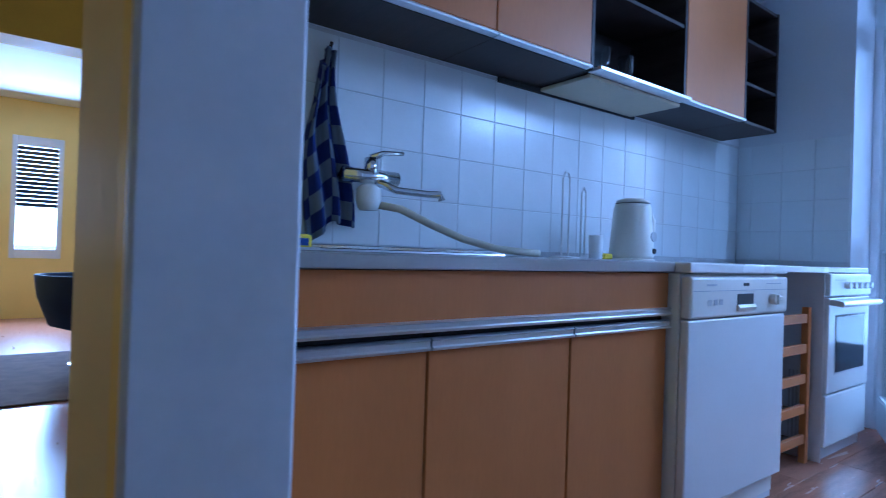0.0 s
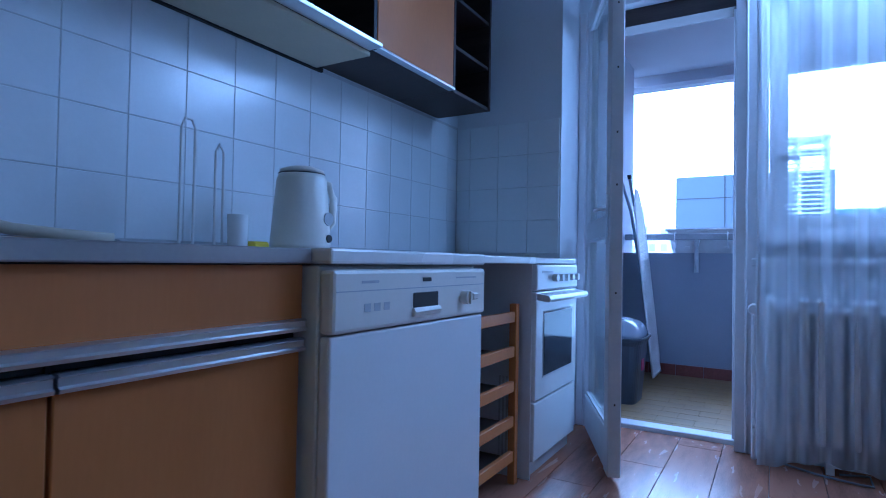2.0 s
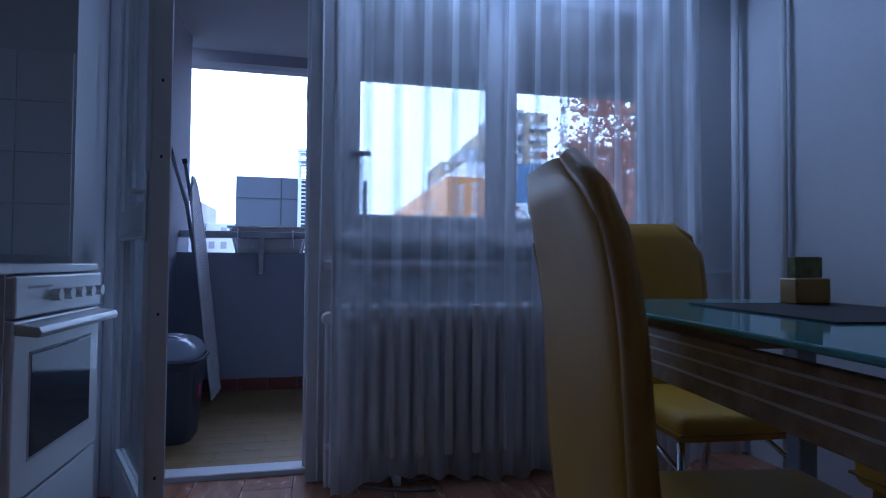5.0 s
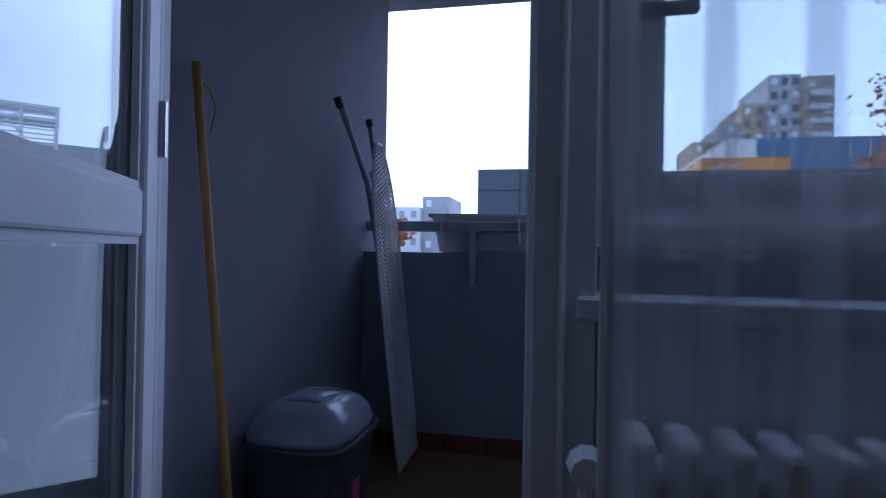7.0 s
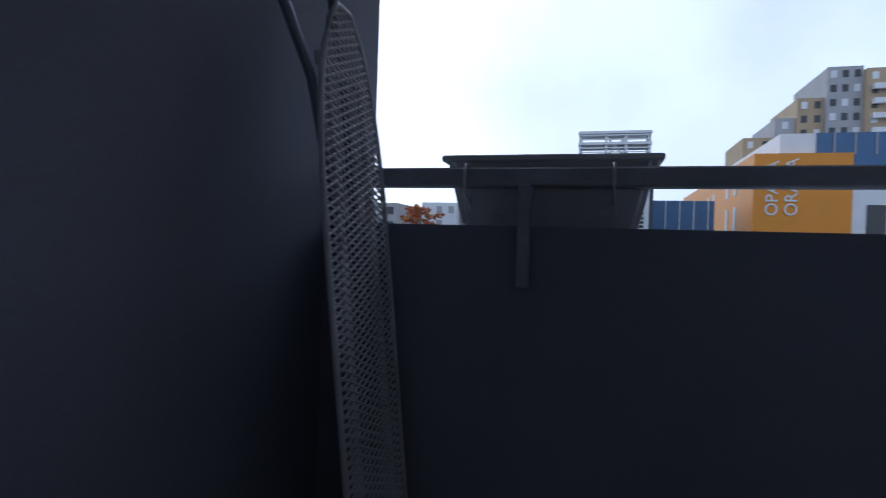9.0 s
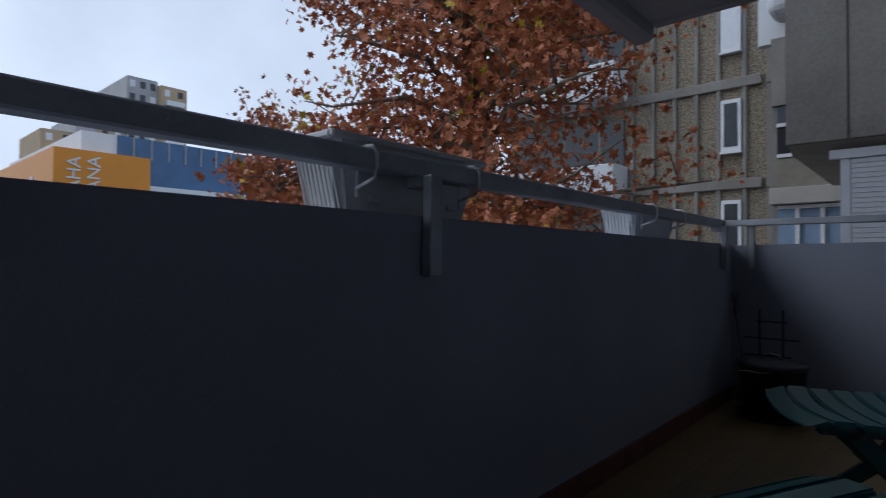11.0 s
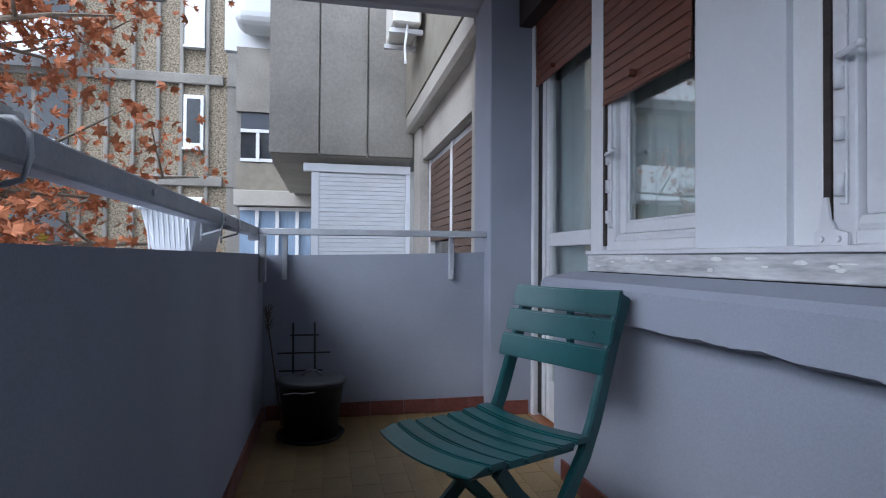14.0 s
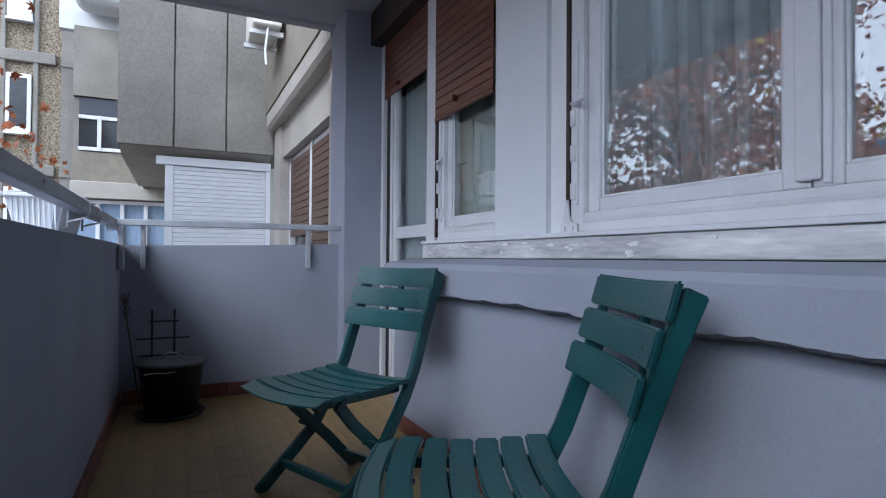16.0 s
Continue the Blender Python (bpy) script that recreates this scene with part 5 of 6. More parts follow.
w2 = thing("window_1", (0.7, 3.40, 0.98), "white double window of the kitchen with old paint", "window", kind="structure")
part("window_frame", boxes((-0.0985, -0.062, 3.33, 3.442, 0.980, 2.22), (1.440, 1.506, 3.33, 3.436, 0.980, 2.22), bevel=0.004), PAINT_OLD, w2)
part("bottom_frame", boxes((-0.0615, 1.4395, 3.33, 3.440, 0.980, 1.018), bevel=0.006, seg=2), PAINT_OLD, w2)
part("drip_rail", prism([(3.36, 1.0185), (3.432, 1.0185), (3.436, 1.030), (3.424, 1.052), (3.36, 1.052)], "x", -0.06, 1.4385), PAINT_OLD, w2)
sash(w2, -0.058, 0.670, 1.054, 2.20, low=0.045)
sash(w2, 0.676, 1.438, 1.054, 2.20, stiles=(0.065, 0.056), low=0.045)
part("mullion_cover", boxes((0.645, 0.702, 3.4135, 3.430, 1.07, 2.19), bevel=0.004), PAINT_OLD, w2)
part("mullion_strip", boxes((0.624, 0.644, 3.4135, 3.421, 1.06, 2.19), bevel=0.003), PAINT_OLD, w2)
hardware(w2, 1.468, (1.435,), 3.4365)
part("bracket", prism([(1.452, 0.981), (1.545, 0.981), (1.545, 1.012), (1.532, 1.022), (1.520, 1.10), (1.508, 1.10), (1.500, 1.045), (1.485, 1.020), (1.452, 1.010)], "y", 3.4425, 3.450), PAINT_OLD, w2, "white corner bracket")
for x in (1.475, 1.522):
    part("rivet", tube([(x, 3.450, 0.996), (x, 3.457, 0.996)], 0.008, 8), PAINT_OLD, w2)
part("blind_guide", boxes((1.5065, 1.527, 3.40, 3.440, 1.0, 2.22)), DARKWOOD, w2, "rusty dark blind guide")
part("blind_guide", boxes((-0.0605, -0.052, 3.4135, 3.446, 1.024, 2.22)), DARKWOOD, w2)
for j in range(6):
    part("blind_slat", boxes((-0.05, 1.505, 3.448, 3.460, 1.955 + 0.048 * j, 2.001 + 0.048 * j), bevel=0.003), BLIND, w2)
part("window_catch", boxes((-0.03, 0.06, 3.345, 3.364, 1.36, 1.38), bevel=0.003), DARKWOOD, w2, "dark window catch")

structure("panel_between", boxes((1.530, 1.859, 3.37, 3.438, 0.980, 2.36), bevel=0.003), PAINT_WHITE, "white painted board between the windows", "panel")
structure("panel_trim", boxes((1.862, 1.928, 3.37, 3.452, 0.980, 2.36), bevel=0.004), PAINT_OLD, "white vertical cover strip", "trim")
structure("panel_trim_2", boxes((1.930, 1.962, 3.37, 3.444, 0.980, 2.36), bevel=0.004), PAINT_OLD, "white vertical cover strip", "trim")
structure("panel_trim_3", boxes((1.964, 2.016, 3.37, 3.450, 0.980, 2.36), bevel=0.004), PAINT_OLD, "white vertical window casing strip", "trim")

w1 = thing("window_2", (2.35, 3.40, 0.98), "white narrow window with a brown half-lowered roller blind", "window", kind="structure")
part("window_frame", boxes((2.574, 2.652, 3.33, 3.436, 0.980, 2.36), bevel=0.004), PAINT_OLD, w1)
part("bottom_frame", boxes((2.018, 2.5735, 3.33, 3.444, 0.980, 1.022), bevel=0.006, seg=2), PAINT_OLD, w1)
part("drip_rail", prism([(3.36, 1.0225), (3.432, 1.0225), (3.436, 1.034), (3.424, 1.050), (3.36, 1.050)], "x", 2.02, 2.572), PAINT_OLD, w1)
sash(w1, 2.018, 2.572, 1.052, 2.36, stiles=(0.030, 0.048), low=0.048)
hardware(w1, 2.600, (1.40,), 3.4365)
part("blind_guide", boxes((2.636, 2.652, 3.4365, 3.450, 1.0, 2.36)), DARKWOOD, w1)
for j in range(15):
    part("blind_slat", boxes((2.026, 2.634, 3.446 + 0.001 * (j % 2), 3.460, 1.648 + 0.048 * j, 1.694 + 0.048 * j), bevel=0.004), BLIND, w1)
part("bottom_bar", boxes((2.026, 2.634, 3.444, 3.464, 1.628, 1.647), bevel=0.003), BLIND, w1)
part("blind_stop", tube([(2.375, 3.460, 1.690), (2.375, 3.490, 1.690)], 0.016, 10), BLIND, w1)
structure("post_between", boxes((2.654, 2.750, 3.35, 3.450, 0.0, 2.36), bevel=0.004), PAINT_OLD, "white post between window and door", "post")

d2 = thing("door_2", (3.2, 3.40, 0.02), "white glazed balcony door with a brown roller blind", "door", kind="structure")
part("door_frame", boxes((2.752, 2.790, 3.35, 3.440, 0.0, 2.36), (3.535, 3.578, 3.33, 3.440, 0.0, 2.36), bevel=0.004), PAINT_OLD, d2)
part("stile", boxes((2.792, 2.848, 3.37, 3.412, 0.02, 2.36), (3.362, 3.470, 3.37, 3.412, 0.02, 2.36), bevel=0.004), PAINT_OLD, d2)
part("stile_strip", boxes((3.400, 3.425, 3.4125, 3.424, 0.03, 2.35), bevel=0.004), PAINT_OLD, d2)
part("blind_guide", boxes((3.472, 3.533, 3.37, 3.41, 0.02, 2.36)), BLACK, d2)
for z0, z1 in ((0.02, 0.24), (1.013, 1.088), (2.25, 2.36)):
    part("door_rail", boxes((2.8485, 3.3615, 3.372, 3.410, z0, z1), bevel=0.004), PAINT_OLD, d2)
for z0, z1 in ((0.24, 1.013), (1.088, 2.25)):
    p = part("pane", boxes((2.848, 3.362, 3.388, 3.392, z0, z1)), PANE, d2)
    p.visible_shadow = False
for j in range(9):
    part("blind_slat", boxes((2.792, 3.515, 3.426, 3.438, 1.975 + 0.048 * j, 2.021 + 0.048 * j), bevel=0.004), BLIND, d2)
part("blind_stop", tube([(3.235, 3.438, 2.015), (3.235, 3.465, 2.015)], 0.014, 10), BLIND, d2)


def back_curtain(u, v):
    return (u, 3.30 + 0.02 * math.sin(2 * math.pi * u / 0.16 + 0.5 * math.sin(2 * v)), v)


bc = thing("room_curtain", (2.8, 3.30, 2.4), "pale curtain behind the neighbouring windows", "curtain")
part("cloth", draped(1.0, 2.05, 3.5, 0.05, 2.40, 90, 10, back_curtain), NET_BACK, bc)
structure("curtain_rail_room", boxes((2.0, 3.6, 3.27, 3.33, 2.402, 2.449)), PAINT_WHITE, "curtain rail in the neighbouring room", "curtain rail")

# balcony floor tiles and skirting
ft = piece_mesh("tile", boxes((-0.0992, 0.0992, -0.0592, 0.0592, -0.012, 0.0), bevel=0.0007), OCHRE_TILE)
for i in range(25):
    for j in range(13):
        x, y = -1.01 + 0.2 * i + (0.1 if j % 2 else 0), 3.53 + 0.12 * j
        if x < 3.72 and y < 5.03:
            lay(ft, "tile", balcony_floor, (x, y, random.uniform(-0.0003, 0.0003)))
sk_x = piece_mesh("tile", boxes((-0.0985, 0.0985, -0.006, 0.006, 0.0, 0.083), bevel=0.0015), RED_TILE)
sk_y = piece_mesh("tile", boxes((-0.006, 0.006, -0.0985, 0.0985, 0.0, 0.083), bevel=0.0015), RED_TILE)
par, pend = bpy.data.objects["parapet"], bpy.data.objects["parapet_end"]
for i in range(24):
    lay(sk_x, "tile", par, (-1.0 + 0.2 * i, 5.014, 0.001))
for i in range(7):
    lay(sk_y, "tile", pend, (3.704, 4.90 - 0.2 * i, 0.001))
for i in range(14):
    lay(sk_x, "tile", bpy.data.objects["wall_low"], (-0.10 + 0.2 * i, 3.667, 0.001))
lay(sk_y, "tile", bpy.data.objects["pillar"], (3.574, 3.555, 0.001))
for i in range(7):
    lay(sk_y, "tile", bpy.data.objects["wall_balcony_left"], (-1.104, 3.66 + 0.2 * i, 0.001))


# ---- outdoors ----
CONCRETE = material("grey_concrete", (0.20, 0.185, 0.165), 0.9, vary=0.2, scale=0.9, grain=30, bump=0.35, tint=(0.26, 0.245, 0.22))
CONCRETE_PALE = material("pale_concrete", (0.38, 0.36, 0.32), 0.9, vary=0.14, scale=1.2, grain=30, bump=0.3, tint=(0.43, 0.41, 0.37))
PEBBLE = material("pebble_dash", (0.15, 0.12, 0.08), 0.95, vary=0.8, scale=22, grain=40, bump=1.0, tint=(0.24, 0.20, 0.145))
BRICK = material("yellow_brick", (0.44, 0.36, 0.21), 0.9, vary=0.22, scale=8, grain=40, bump=0.3, island=0.25)
MORTAR = material("brick_mortar", (0.24, 0.22, 0.18), 0.95, vary=0.15)
DARK_PANE = material("dark_window_glass", (0.03, 0.035, 0.04), 0.08, vary=0.2, bump=0)
BLUE_CURTAIN = material("pale_blue_curtain", (0.22, 0.30, 0.42), 0.8, vary=0.25, scale=14, stretch=(1, 4, 0.2))
SHUTTER = material("white_shutter_slat", (0.72, 0.74, 0.78), 0.4, vary=0.04)
OLD_WOOD = wood("weathered_blind_wood", (0.028, 0.018, 0.015), (0.09, 0.055, 0.04), 5, 0.7, (1.2, 10, 14), 0.3)
ORANGE_WALL = material("orange_cladding", (0.62, 0.24, 0.015), 0.5, vary=0.06, scale=0.4, grain=3, bump=0)
DARK_CLAD = material("dark_grey_cladding", (0.055, 0.065, 0.085), 0.6, vary=0.1, scale=0.2, bump=0)
BLUE_CLAD = material("blue_cladding", (0.05, 0.12, 0.25), 0.4, vary=0.15, scale=0.5, bump=0)
WHITE_CLAD = material("white_cladding", (0.66, 0.68, 0.70), 0.6, vary=0.06, scale=0.5, bump=0)
TAN_BLOCK = material("tan_apartment_wall", (0.40, 0.31, 0.20), 0.85, vary=0.12, scale=0.3, bump=0)
GREY_BLOCK = material("grey_apartment_wall", (0.36, 0.36, 0.37), 0.85, vary=0.12, scale=0.3, bump=0)
GROUND = material("street_ground", (0.07, 0.07, 0.065), 0.9, vary=0.3, scale=0.4, grain=9, bump=0.2)
structure("ground", boxes((-600, 700, -60, 900, -4.4, -4.2)), GROUND, "street ground far below the balcony", "ground")

# next part of the same building
nb_ = thing("neighbour_facade", (5.6, 3.5, -4.2), "grey concrete and yellow brick facade of the next flat", "building")
part("post", boxes((4.02, 4.42, 3.30, 3.60, -4.2, 2.50), bevel=0.01), CONCRETE_PALE, nb_)
part("post", boxes((6.85, 7.28, 3.30, 3.60, -4.2, 2.50), bevel=0.01), CONCRETE_PALE, nb_)
part("spandrel", boxes((4.42, 6.85, 3.32, 3.56, -4.2, 0.35)), CONCRETE_PALE, nb_)
part("lintel", boxes((4.42, 6.85, 3.32, 3.56, 2.10, 2.50)), CONCRETE_PALE, nb_)
part("beam", prism([(3.30, 2.50), (3.67, 2.50), (3.70, 2.54), (3.70, 2.70), (3.30, 2.70)], "x", 3.99, 7.28), CONCRETE_PALE, nb_)
bw = part("brick_wall", boxes((4.0, 7.28, 3.28, 3.715, 2.705, 4.4)), MORTAR, nb_)
brick_x = piece_mesh("brick", boxes((-0.118, 0.118, -0.012, 0.012, -0.031, 0.031), bevel=0.003), BRICK)
for j in range(22):
    for i in range(13):
        x = 4.15 + 0.248 * i + (0.124 if j % 2 else 0)
        if x < 7.2:
            lay(brick_x, "brick", bw, (x, 3.724, 2.745 + 0.074 * j))
wn = part("window", boxes((4.42, 6.85, 3.38, 3.42, 0.35, 2.10)), DARK_PANE, nb_)
for x in (4.43, 5.58, 6.73):
    part("window_post", boxes((x, x + 0.09, 3.421, 3.49, 0.36, 2.09), bevel=0.004), PAINT_OLD, wn)
for z in (0.36, 2.02):
    part("window_rail", boxes((4.53, 6.72, 3.422, 3.47, z, z + 0.07), bevel=0.004), PAINT_OLD, wn)
for j in range(17):
    part("blind_slat", boxes((4.53, 5.57, 3.475, 3.487, 0.75 + 0.075 * j, 0.82 + 0.075 * j), bevel=0.004), OLD_WOOD, wn)
for j in range(12):
    part("blind_slat", boxes((5.68, 6.72, 3.475, 3.487, 1.13 + 0.075 * j, 1.20 + 0.075 * j), bevel=0.004), OLD_WOOD, wn)
ac = thing("air_conditioner", (6.1, 3.85, 3.2), "white wall-mounted air conditioner outdoor unit", "air conditioner")
part("case", boxes((5.75, 6.45, 3.77, 4.05, 3.25, 3.75), bevel=0.015), CREAM, ac)
part("bracket", boxes((5.85, 5.90, 3.738, 4.08, 3.19, 3.235)), PAINT_WHITE, ac)
part("bracket", boxes((6.30, 6.35, 3.738, 4.08, 3.19, 3.235)), PAINT_WHITE, ac)
part("drain_pipe", tube([(5.80, 3.9, 3.26), (5.78, 3.93, 3.0), (5.77, 3.92, 2.85)], 0.012, 6), PAINT_WHITE, ac)

# projecting concrete box with the shuttered window below
bx = thing("concrete_wing", (9, 4.6, -4.2), "grey panelled concrete wing with a white shuttered window", "building")
for a, b in ((3.605, 4.17), (4.185, 4.76), (4.775, 5.36)):
    part("panel", boxes((7.32, 7.40, a, b, 2.20, 9.0), bevel=0.008), CONCRETE, bx)
part("core", boxes((7.405, 13.0, 3.3, 5.34, 2.26, 9.0)), CONCRETE, bx)
part("soffit", prism([(7.40, 2.255), (7.40, 2.20), (7.6, 2.12), (11.0, 2.12), (11.0, 2.255)], "y", 3.62, 5.34), CONCRETE_PALE, bx)
part("lower_wall", boxes((7.9, 13.0, 3.3, 4.75, -4.2, 2.115)), CONCRETE_PALE, bx)
sw = part("shutter_window", boxes((7.50, 7.88, 3.62, 4.86, -0.6, 2.11)), WHITE_CLAD, bx, "white shutter box")
part("shutter_frame", boxes((7.46, 7.499, 3.62, 3.68, -0.6, 2.10), (7.46, 7.499, 4.77, 4.86, -0.6, 2.10), bevel=0.004), SHUTTER, sw)
part("shutter_head", boxes((7.44, 7.499, 3.62, 4.96, 2.005, 2.11), bevel=0.006), SHUTTER, sw)
for j in range(36):
    part("shutter_slat", boxes((7.470, 7.495, 3.682, 4.768, 2.0 - 0.055 * (j + 1) + 0.002, 2.0 - 0.055 * j - 0.002), bevel=0.006), SHUTTER, sw)

# recess between the wing and the pebble-dashed tower
rc = thing("recessed_facade", (13, 5.9, -4.2), "recessed facade with brick band and white windows", "building")
part("wall", boxes((13.0, 13.3, 4.3, 6.6, -4.2, 4.05)), CONCRETE, rc)
part("panel", boxes((12.9, 13.2, 5.0, 6.6, 4.06, 5.45)), CONCRETE, rc)
part("upper_wall", boxes((13.2, 13.4, 5.0, 6.9, 5.46, 9.0)), WHITE_CLAD, rc, "white upper wall")
part("ledge", boxes((12.7, 12.99, 4.4, 6.6, 2.02, 2.35), bevel=0.01), CONCRETE_PALE, rc)
bb = part("brick_band", boxes((12.9, 12.99, 5.0, 6.6, 2.355, 2.96)), MORTAR, rc)
brick_y = piece_mesh("brick", boxes((-0.012, 0.012, -0.118, 0.118, -0.028, 0.028), bevel=0.003), BRICK)
for j in range(9):
    for i in range(6):
        lay(brick_y, "brick", bb, (12.885, 5.14 + 0.25 * i + (0.125 if j % 2 else 0), 2.39 + 0.066 * j))
for z0, z1, mat in ((2.98, 3.68, DARK_PANE), (0.4, 2.0, BLUE_CURTAIN)):
    w = part("window", boxes((12.93, 12.985, 4.75, 6.5, z0, z1)), mat, rc)
    for i in range(4):
        part("window_post", boxes((12.86, 12.929, 4.85 + 0.42 * i, 4.92 + 0.42 * i, z0, z1)), PAINT_WHITE, w)
    part("window_rail", boxes((12.87, 12.928, 4.75, 6.5, z0, z0 + 0.07)), PAINT_WHITE, w)
    part("window_rail", boxes((12.87, 12.928, 4.75, 6.5, z1 - 0.07, z1)), PAINT_WHITE, w)
# Dark cladding colour stands for the shade below the projecting panel.
part("shadow_gap", boxes((12.94, 12.985, 4.9, 6.5, 3.69, 4.04)), DARK_CLAD, rc, "dark strip coloured as the shadow gap above the window")
part("balcony", boxes((12.3, 13.19, 5.5, 6.6, 5.75, 6.7), bevel=0.25, seg=4), WHITE_CLAD, rc, "white rounded balcony")

tw_ = thing("pebble_tower", (17, 10, -4.2), "pebble-dashed tower block with concrete ribs and white windows", "building")
ring = [(15.6, 15.0), (15.6, 7.22)] + [(16.1 - 0.5 * math.cos(a), 7.22 - 0.62 * math.sin(a)) for a in [k * math.pi / 16 for k in range(1, 9)]] + [(21, 6.60), (21, 15.0)]
part("wall", prism(ring, "z", -4.2, 16.0), PEBBLE, tw_)
for y in (7.66, 8.28, 8.83, 9.4, 10.0, 10.6, 11.6, 12.8):
    part("rib", boxes((15.50, 15.598, y, y + 0.10, -4.2, 16.0), bevel=0.02), CONCRETE, tw_)
part("corner_rib", prism([(16.1 - r * math.cos(a), 7.22 - (0.62 / 0.5) * r * math.sin(a)) for r, seq in ((0.58, range(0, 9)), (0.505, range(8, -1, -1))) for a in [k * math.pi / 16 for k in seq]], "z", -4.2, 16.0), CONCRETE, tw_)
for z in (2.72, 5.33, 7.94, 10.55, 13.16):
    part("band", boxes((15.48, 15.597, 7.32, 15.0, z, z + 0.26), bevel=0.02), CONCRETE, tw_)
    part("corner_band", prism([(16.1 - r * math.cos(a), 7.22 - (0.62 / 0.5) * r * math.sin(a)) for r, seq in ((0.61, range(0, 9)), (0.585, range(8, -1, -1))) for a in [k * math.pi / 16 for k in seq]], "z", z, z + 0.26), CONCRETE, tw_)
for z, blind in ((-1.5, 0), (1.1, 0), (3.7, 0), (6.3, 1), (8.9, 0)):
    w = part("window", boxes((15.46, 15.597, 7.78, 8.26, z, z + 1.34), bevel=0.01), PAINT_WHITE, tw_)
    part("pane", boxes((15.452, 15.459, 7.86, 8.18, z + 0.12, z + 1.24)), SHUTTER if blind else DARK_PANE, w)
    part("sill", boxes((15.40, 15.597, 7.765, 8.275, z - 0.06, z - 0.005)), PAINT_WHITE, w)
for z in (-0.4, 2.6, 5.5, 8.4):
    bl = part("balcony", boxes((14.6, 15.595, 10.8, 15.0, z, z + 1.0), bevel=0.03), WHITE_CLAD, tw_, "white balcony front")
    part("balcony_window", boxes((15.52, 15.596, 10.9, 14.8, z + 1.05, z + 2.4)), DARK_PANE, bl)
fan = thing("fan_unit", (14.0, 7.4, -4.2), "white outdoor fan unit on a wall stand", "air conditioner")
part("case", boxes((14.6, 15.0, 7.9, 8.7, 0.15, 0.85), bevel=0.03), WHITE_CLAD, fan)
part("fan", prism([(8.2 + 0.27 * math.cos(a), 0.5 + 0.27 * math.sin(a)) for a in [k * math.pi / 12 for k in range(24)]], "x", 14.57, 14.598), DARK_CLAD, fan, "dark round fan grille")
part("stand", boxes((14.7, 15.497, 8.05, 8.55, -4.2, 0.149)), CONCRETE, fan)

# far buildings across the street
def block(name, label, sections, windows, mat_window, storey):
    b = thing(name, (sections[0][0], sections[0][2], -4.2), label, "building")
    for x0, x1, y0, y1, z1, mat in sections:
        s = part("wall", boxes((x0, x1, y0, y1, -4.2, z1)), mat, b)
        if not windows:
            continue
        nx = max(1, int((x1 - x0) / windows))
        for k in range(int((z1 + 1) / storey)):
            z = z1 - storey * (k + 1) + 0.7
            if z < -1:
                continue
            for i in range(nx):
                x = x0 + (i + 0.5) * (x1 - x0) / nx
                part("window", boxes((x - windows * 0.27, x + windows * 0.27, y0 - 0.08, y0 + 0.05, z, z + storey * 0.5)), mat_window if (i + k) % 3 else WHITE_CLAD, s)
    return b


dk = block("dark_hall", "dark grey clad hall across the street", [(-9.3, 4.9, 65, 90, 10.3, DARK_CLAD)], 0, None, 0)
part("joint", boxes((-9.3, 4.9, 64.95, 64.99, 7.9, 7.98)), BLACK, dk)
part("joint", boxes((-4.6, -4.5, 64.95, 64.99, -4.2, 10.3)), BLACK, dk)
gt = thing("steel_stair_tower", (0.9, 62, -4.2), "open steel-slatted stair tower", "tower")
for x in (-2.5, 0.0, 1.9, 4.1):
    for y in (61.5, 64.5):
        part("column", boxes((x - 0.12, x + 0.12, y - 0.12, y + 0.12, -4.2, 12.9)), WHITE_CLAD, gt)
for j in range(30):
    part("slat", boxes((-2.6, 4.2, 61.3, 61.36, 0.3 + 0.42 * j, 0.42 + 0.42 * j)), WHITE_CLAD, gt)
for a, b in (((0.0, 10.4), (1.9, 12.4)), ((0.0, 12.4), (1.9, 10.4)), ((0.0, 7.8), (1.9, 10.3)), ((0.0, 10.3), (1.9, 7.8))):
    part("brace", tube([(a[0], 61.6, a[1]), (b[0], 61.6, b[1])], 0.1, 6), WHITE_CLAD, gt)
for z in (11.6, 12.7):
    part("ring_beam", boxes((-2.7, 4.3, 61.25, 64.7, z, z + 0.25)), WHITE_CLAD, gt)

og = thing("orange_building", (24, 80, -4.2), "orange clad building with tall narrow windows and white lettering", "building")
wall_o = part("wall", boxes((17.8, 28.4, 80.3, 140, -4.2, 13.7)), ORANGE_WALL, og)
for k in range(11):
    y = 84 + 5.0 * k
    for z, h in ((3.2, 4.6), (-2.5, 3.2), (9.4, 1.6)):
        if (k + int(z)) % 3:
            part("window", boxes((17.70, 17.81, y, y + 1.3, z, z + h)), WHITE_CLAD, wall_o)
wp = part("white_part", boxes((28.41, 44.0, 80.6, 140, -4.2, 10.2)), WHITE_CLAD, og)
for x in (30.0, 34.5, 39.0):
    part("window", boxes((x, x + 2.0, 80.5, 80.62, 2.0, 7.5)), DARK_PANE, wp)
at_ = part("attic", boxes((21.0, 25.0, 82.0, 120, 13.71, 16.4)), WHITE_CLAD, og)
bt = part("blue_top", boxes((25.01, 47.0, 81.8, 120, 10.21, 16.4)), BLUE_CLAD, og)
for i in range(9):
    part("mullion", boxes((26.8 + 2.2 * i, 26.95 + 2.2 * i, 81.65, 81.79, 13.72, 16.4)), GREY_BLOCK, bt)
gl = part("glass_link", boxes((5.2, 14.5, 86, 92, -4.2, 8.3)), BLUE_CLAD, og)
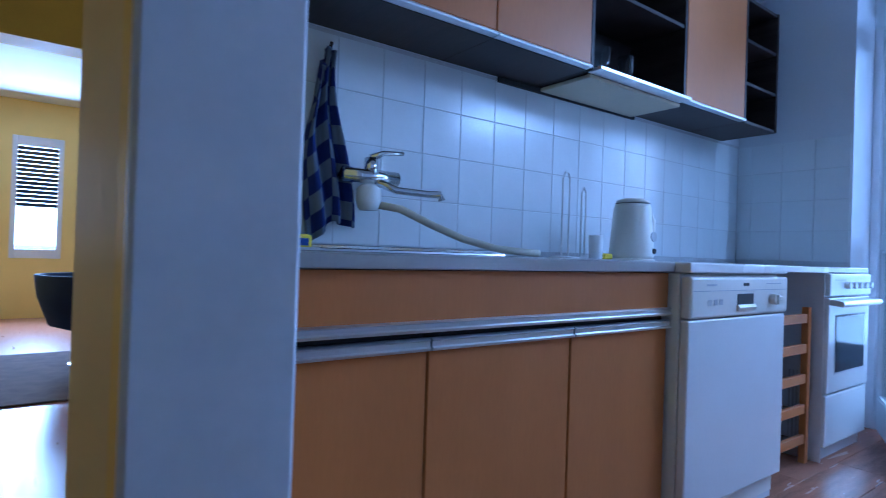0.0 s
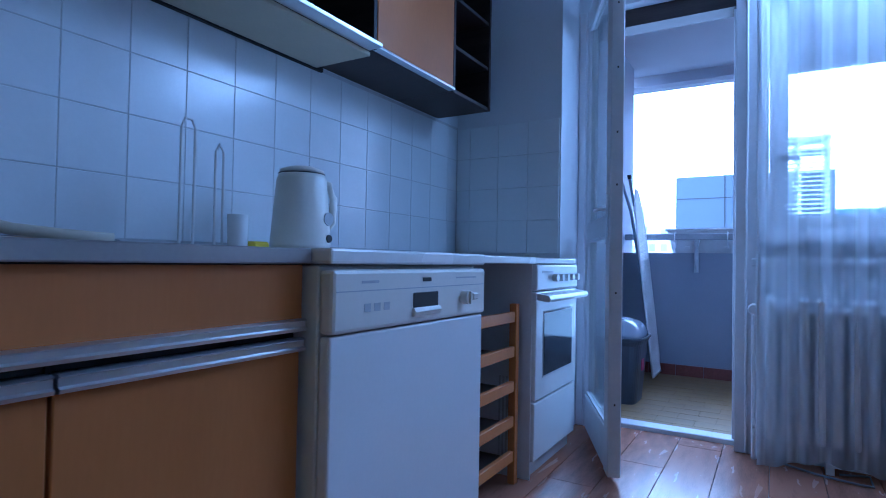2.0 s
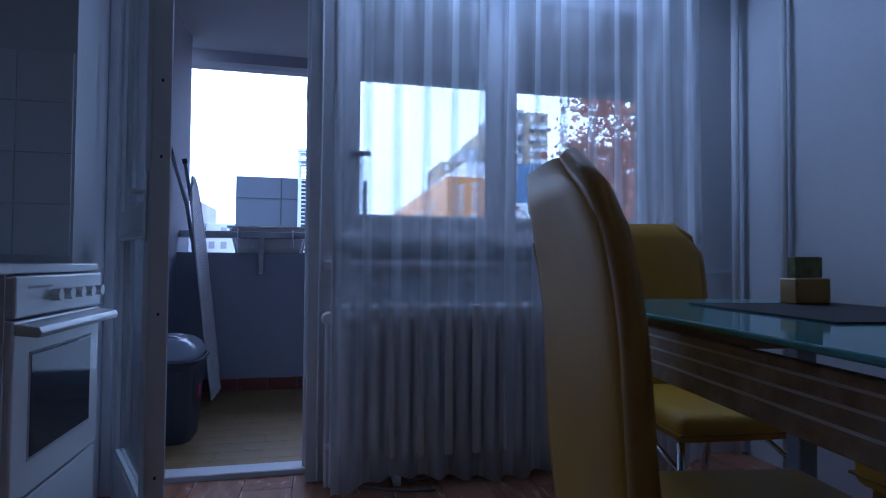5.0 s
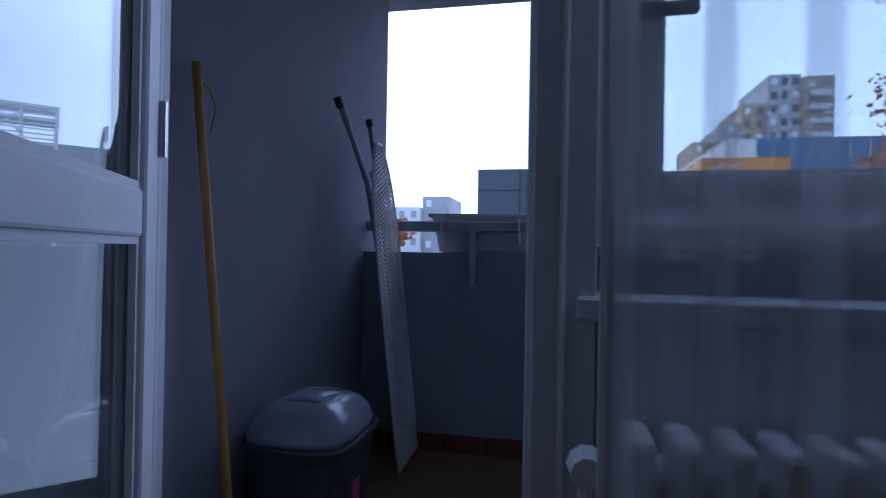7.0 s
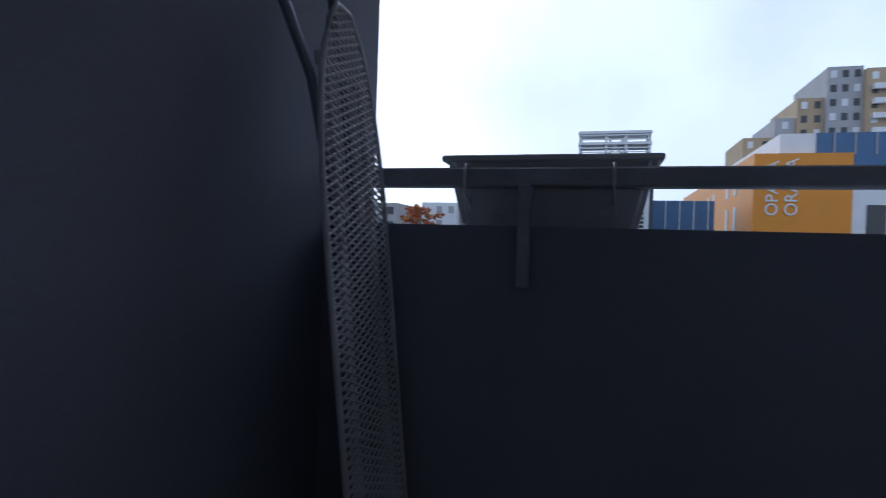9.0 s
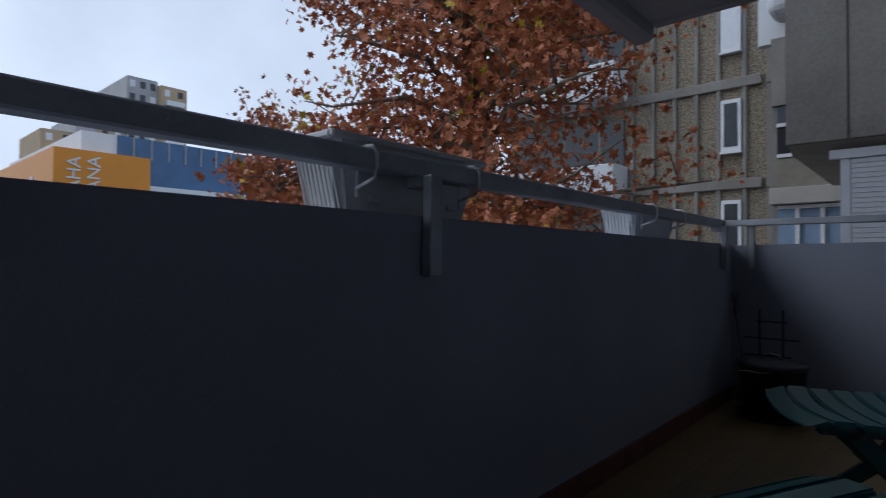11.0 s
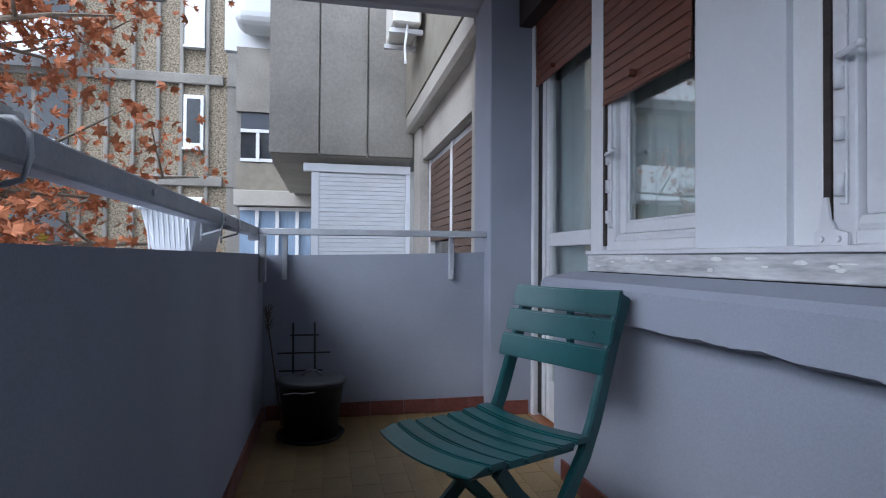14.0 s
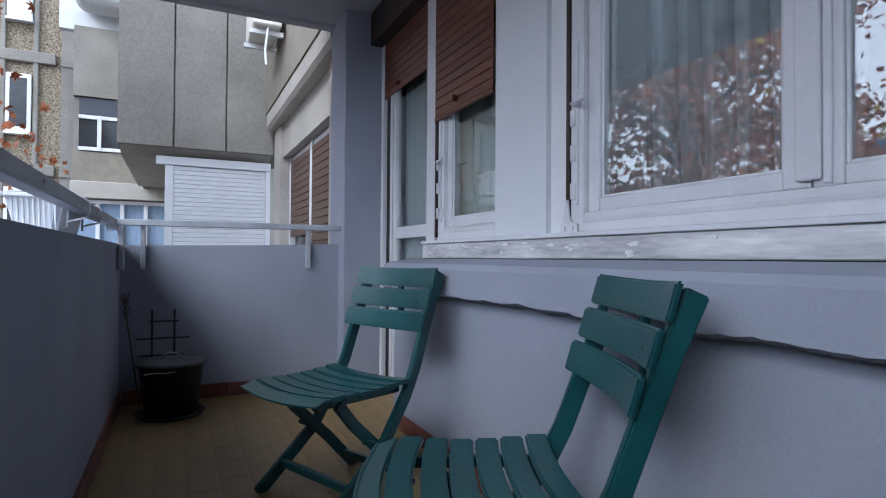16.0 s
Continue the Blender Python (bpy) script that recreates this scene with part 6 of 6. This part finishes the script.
for i in range(5):
    part("mullion", boxes((6.5 + 1.8 * i, 6.6 + 1.8 * i, 85.9, 85.99, -4.2, 8.3)), WHITE_CLAD, gl)


def letters(word, at, size):
    cu_ = bpy.data.curves.new("lettering", "FONT")
    cu_.body, cu_.size, cu_.extrude, cu_.align_y = word, size, 0.06, "CENTER"
    ob = new("lettering", cu_)
    me = bpy.data.meshes.new_from_object(ob)
    bpy.data.objects.remove(ob)
    me.materials.append(WHITE_CLAD)
    ob = new("lettering", me)
    ob.parent = og
    ob.matrix_basis = world_of(og).inverted() @ Matrix.Translation(at) @ pose(0, 0, 0, 90, 0, 0) @ pose(0, 0, 0, 0, 0, 90)
    return ob


letters("OPAHA", (19.9, 80.2, 6.0), 2.0)
letters("ORANA", (22.0, 80.2, 6.0), 2.0)

TB = [(30.0, 36.0, 142, 160, 27.5, TAN_BLOCK), (36.01, 40.0, 141, 160, 31.5, GREY_BLOCK), (40.01, 45.0, 140, 160, 35.5, TAN_BLOCK), (45.01, 51.5, 138.5, 160, 41.5, GREY_BLOCK), (51.51, 57.5, 137, 160, 40.5, TAN_BLOCK)]
tall = block("tower_block", "stepped grey and tan tower block far off", TB, 2.1, DARK_PANE, 3.0)
for k in range(10):
    part("balcony", boxes((52.5, 56.6, 135.8, 136.99, 9.0 + 3.0 * k, 10.1 + 3.0 * k)), WHITE_CLAD, tall)
block("pale_apartments", "pale apartment blocks in the distance", [(-38, -30, 120, 135, 10.5, WHITE_CLAD), (-29.9, -24, 122, 138, 13.0, GREY_BLOCK), (-23.9, -12, 126, 138, 9.0, WHITE_CLAD)], 2.2, GREY_BLOCK, 3.0)
block("grey_apartments", "grey apartment house in the distance", [(-66, -40, 110, 130, 9.5, GREY_BLOCK), (60, 95, 150, 170, 24, GREY_BLOCK)], 3.0, DARK_PANE, 3.0)


# plane trees in autumn
def leaf_material(name, a, b):
    m = material(name, a, 0.6, vary=0.3, scale=2.0, grain=20, bump=0.1, tint=b, island=0.5)
    return m


RUST = leaf_material("rust_brown_leaves", (0.085, 0.022, 0.010), (0.34, 0.115, 0.045))
GOLD = leaf_material("yellow_green_leaves", (0.30, 0.24, 0.015), (0.42, 0.32, 0.03))
BARK = material("pale_plane_bark", (0.20, 0.17, 0.13), 0.9, vary=0.35, scale=9, grain=40, bump=0.5)
STAR = [(0, -0.5), (0.16, -0.22), (0.46, -0.30), (0.30, 0.0), (0.52, 0.22), (0.22, 0.2), (0.0, 0.55), (-0.22, 0.2), (-0.52, 0.22), (-0.30, 0.0), (-0.46, -0.30), (-0.16, -0.22)]


def crown(rng, tips, per_tip, spread, size):
    """Curled star-shaped leaves in loose clumps round the twig tips."""
    verts, faces = [], []
    for tip in tips:
        for _ in range(per_tip):
            c = Vector(tip) + Vector((rng.gauss(0, spread), rng.gauss(0, spread), rng.gauss(0, spread * 0.8)))
            s = size * rng.uniform(0.6, 1.25)
            rot = Euler((rng.uniform(0.3, 2.6), rng.uniform(-0.9, 0.9), rng.uniform(0, 6.28))).to_matrix()
            curl = rng.uniform(0.3, 1.5)
            base = len(verts)
            verts.append(c)
            for u, v in STAR:
                p = Vector((u, v, curl * (u * u + v * v)))
                verts.append(c + rot @ (p * s))
            faces += [(base, base + 1 + k, base + 1 + (k + 1) % 12) for k in range(12)]
    me = bpy.data.meshes.new("crown")
    me.from_pydata(verts, [], faces)
    return me


def tree(at, top, reach, limbs, per_tip, seed, label, size=0.15):
    rng = random.Random(seed)
    t = thing("plane_tree", at, label, "tree")
    x, y, z = at
    high = top - z
    trunk = [(x, y, z), (x + 0.1, y - 0.05, z + high * 0.3), (x - 0.05, y + 0.1, z + high * 0.6), (x + 0.05, y, z + high * 0.93)]
    bm = tube(trunk, [0.20, 0.16, 0.11, 0.03], 10)
    tips = []
    for _ in range(limbs):
        f = rng.uniform(0.34, 0.95)
        start = Vector(trunk[0]).lerp(Vector(trunk[3]), f)
        ang = rng.uniform(0, 2 * math.pi)
        r = reach * (1.15 - 0.75 * abs(f - 0.5)) * rng.uniform(0.55, 1.05)
        end = start + Vector((math.cos(ang) * r, math.sin(ang) * r, rng.uniform(-0.2, 1.0)))
        mid = start.lerp(end, 0.5) + Vector((rng.uniform(-0.2, 0.2), rng.uniform(-0.2, 0.2), 0.25))
        tube([start, mid, end], [0.06, 0.035, 0.012], 6, bm)
        for q in range(7):
            g = 0.3 + 0.7 * q / 6
            p = start.lerp(mid, g * 2) if g < 0.5 else mid.lerp(end, g * 2 - 1)
            e = p + Vector((rng.uniform(-0.6, 0.6), rng.uniform(-0.6, 0.6), rng.uniform(-0.35, 0.55)))
            tube([p, e], [0.014, 0.005], 4, bm)
            tips += [tuple(e), tuple(p.lerp(e, 0.5))]
    part("trunk", bm, BARK, t)
    gold = [p for p in tips if rng.random() < 0.10]
    m = world_of(t).inverted()
    for nm, pts, n_, mat in (("crown", tips, per_tip, RUST), ("yellow_leaves", gold, 6, GOLD)):
        me = crown(rng, pts, n_, 0.20, size)
        me.transform(m)
        me.materials.append(mat)
        ob = new(nm, me)
        ob.parent = t
        tagged(ob, "curled rust-brown autumn leaves" if nm == "crown" else "yellow-green autumn leaves", kind="stuff")
    return t


tree((5.42, 8.45, -4.2), 6.8, 2.5, 96, 16, 5, "plane tree with curled rust-brown autumn leaves beside the balcony", 0.10)
tree((9.5, 19.5, -4.2), 6.0, 2.0, 44, 9, 11, "smaller plane tree with brown autumn leaves further off", 0.17)
tree((-30, 95, -4.2), 8.5, 4.5, 30, 6, 14, "bare brown street tree in the distance", 0.5)
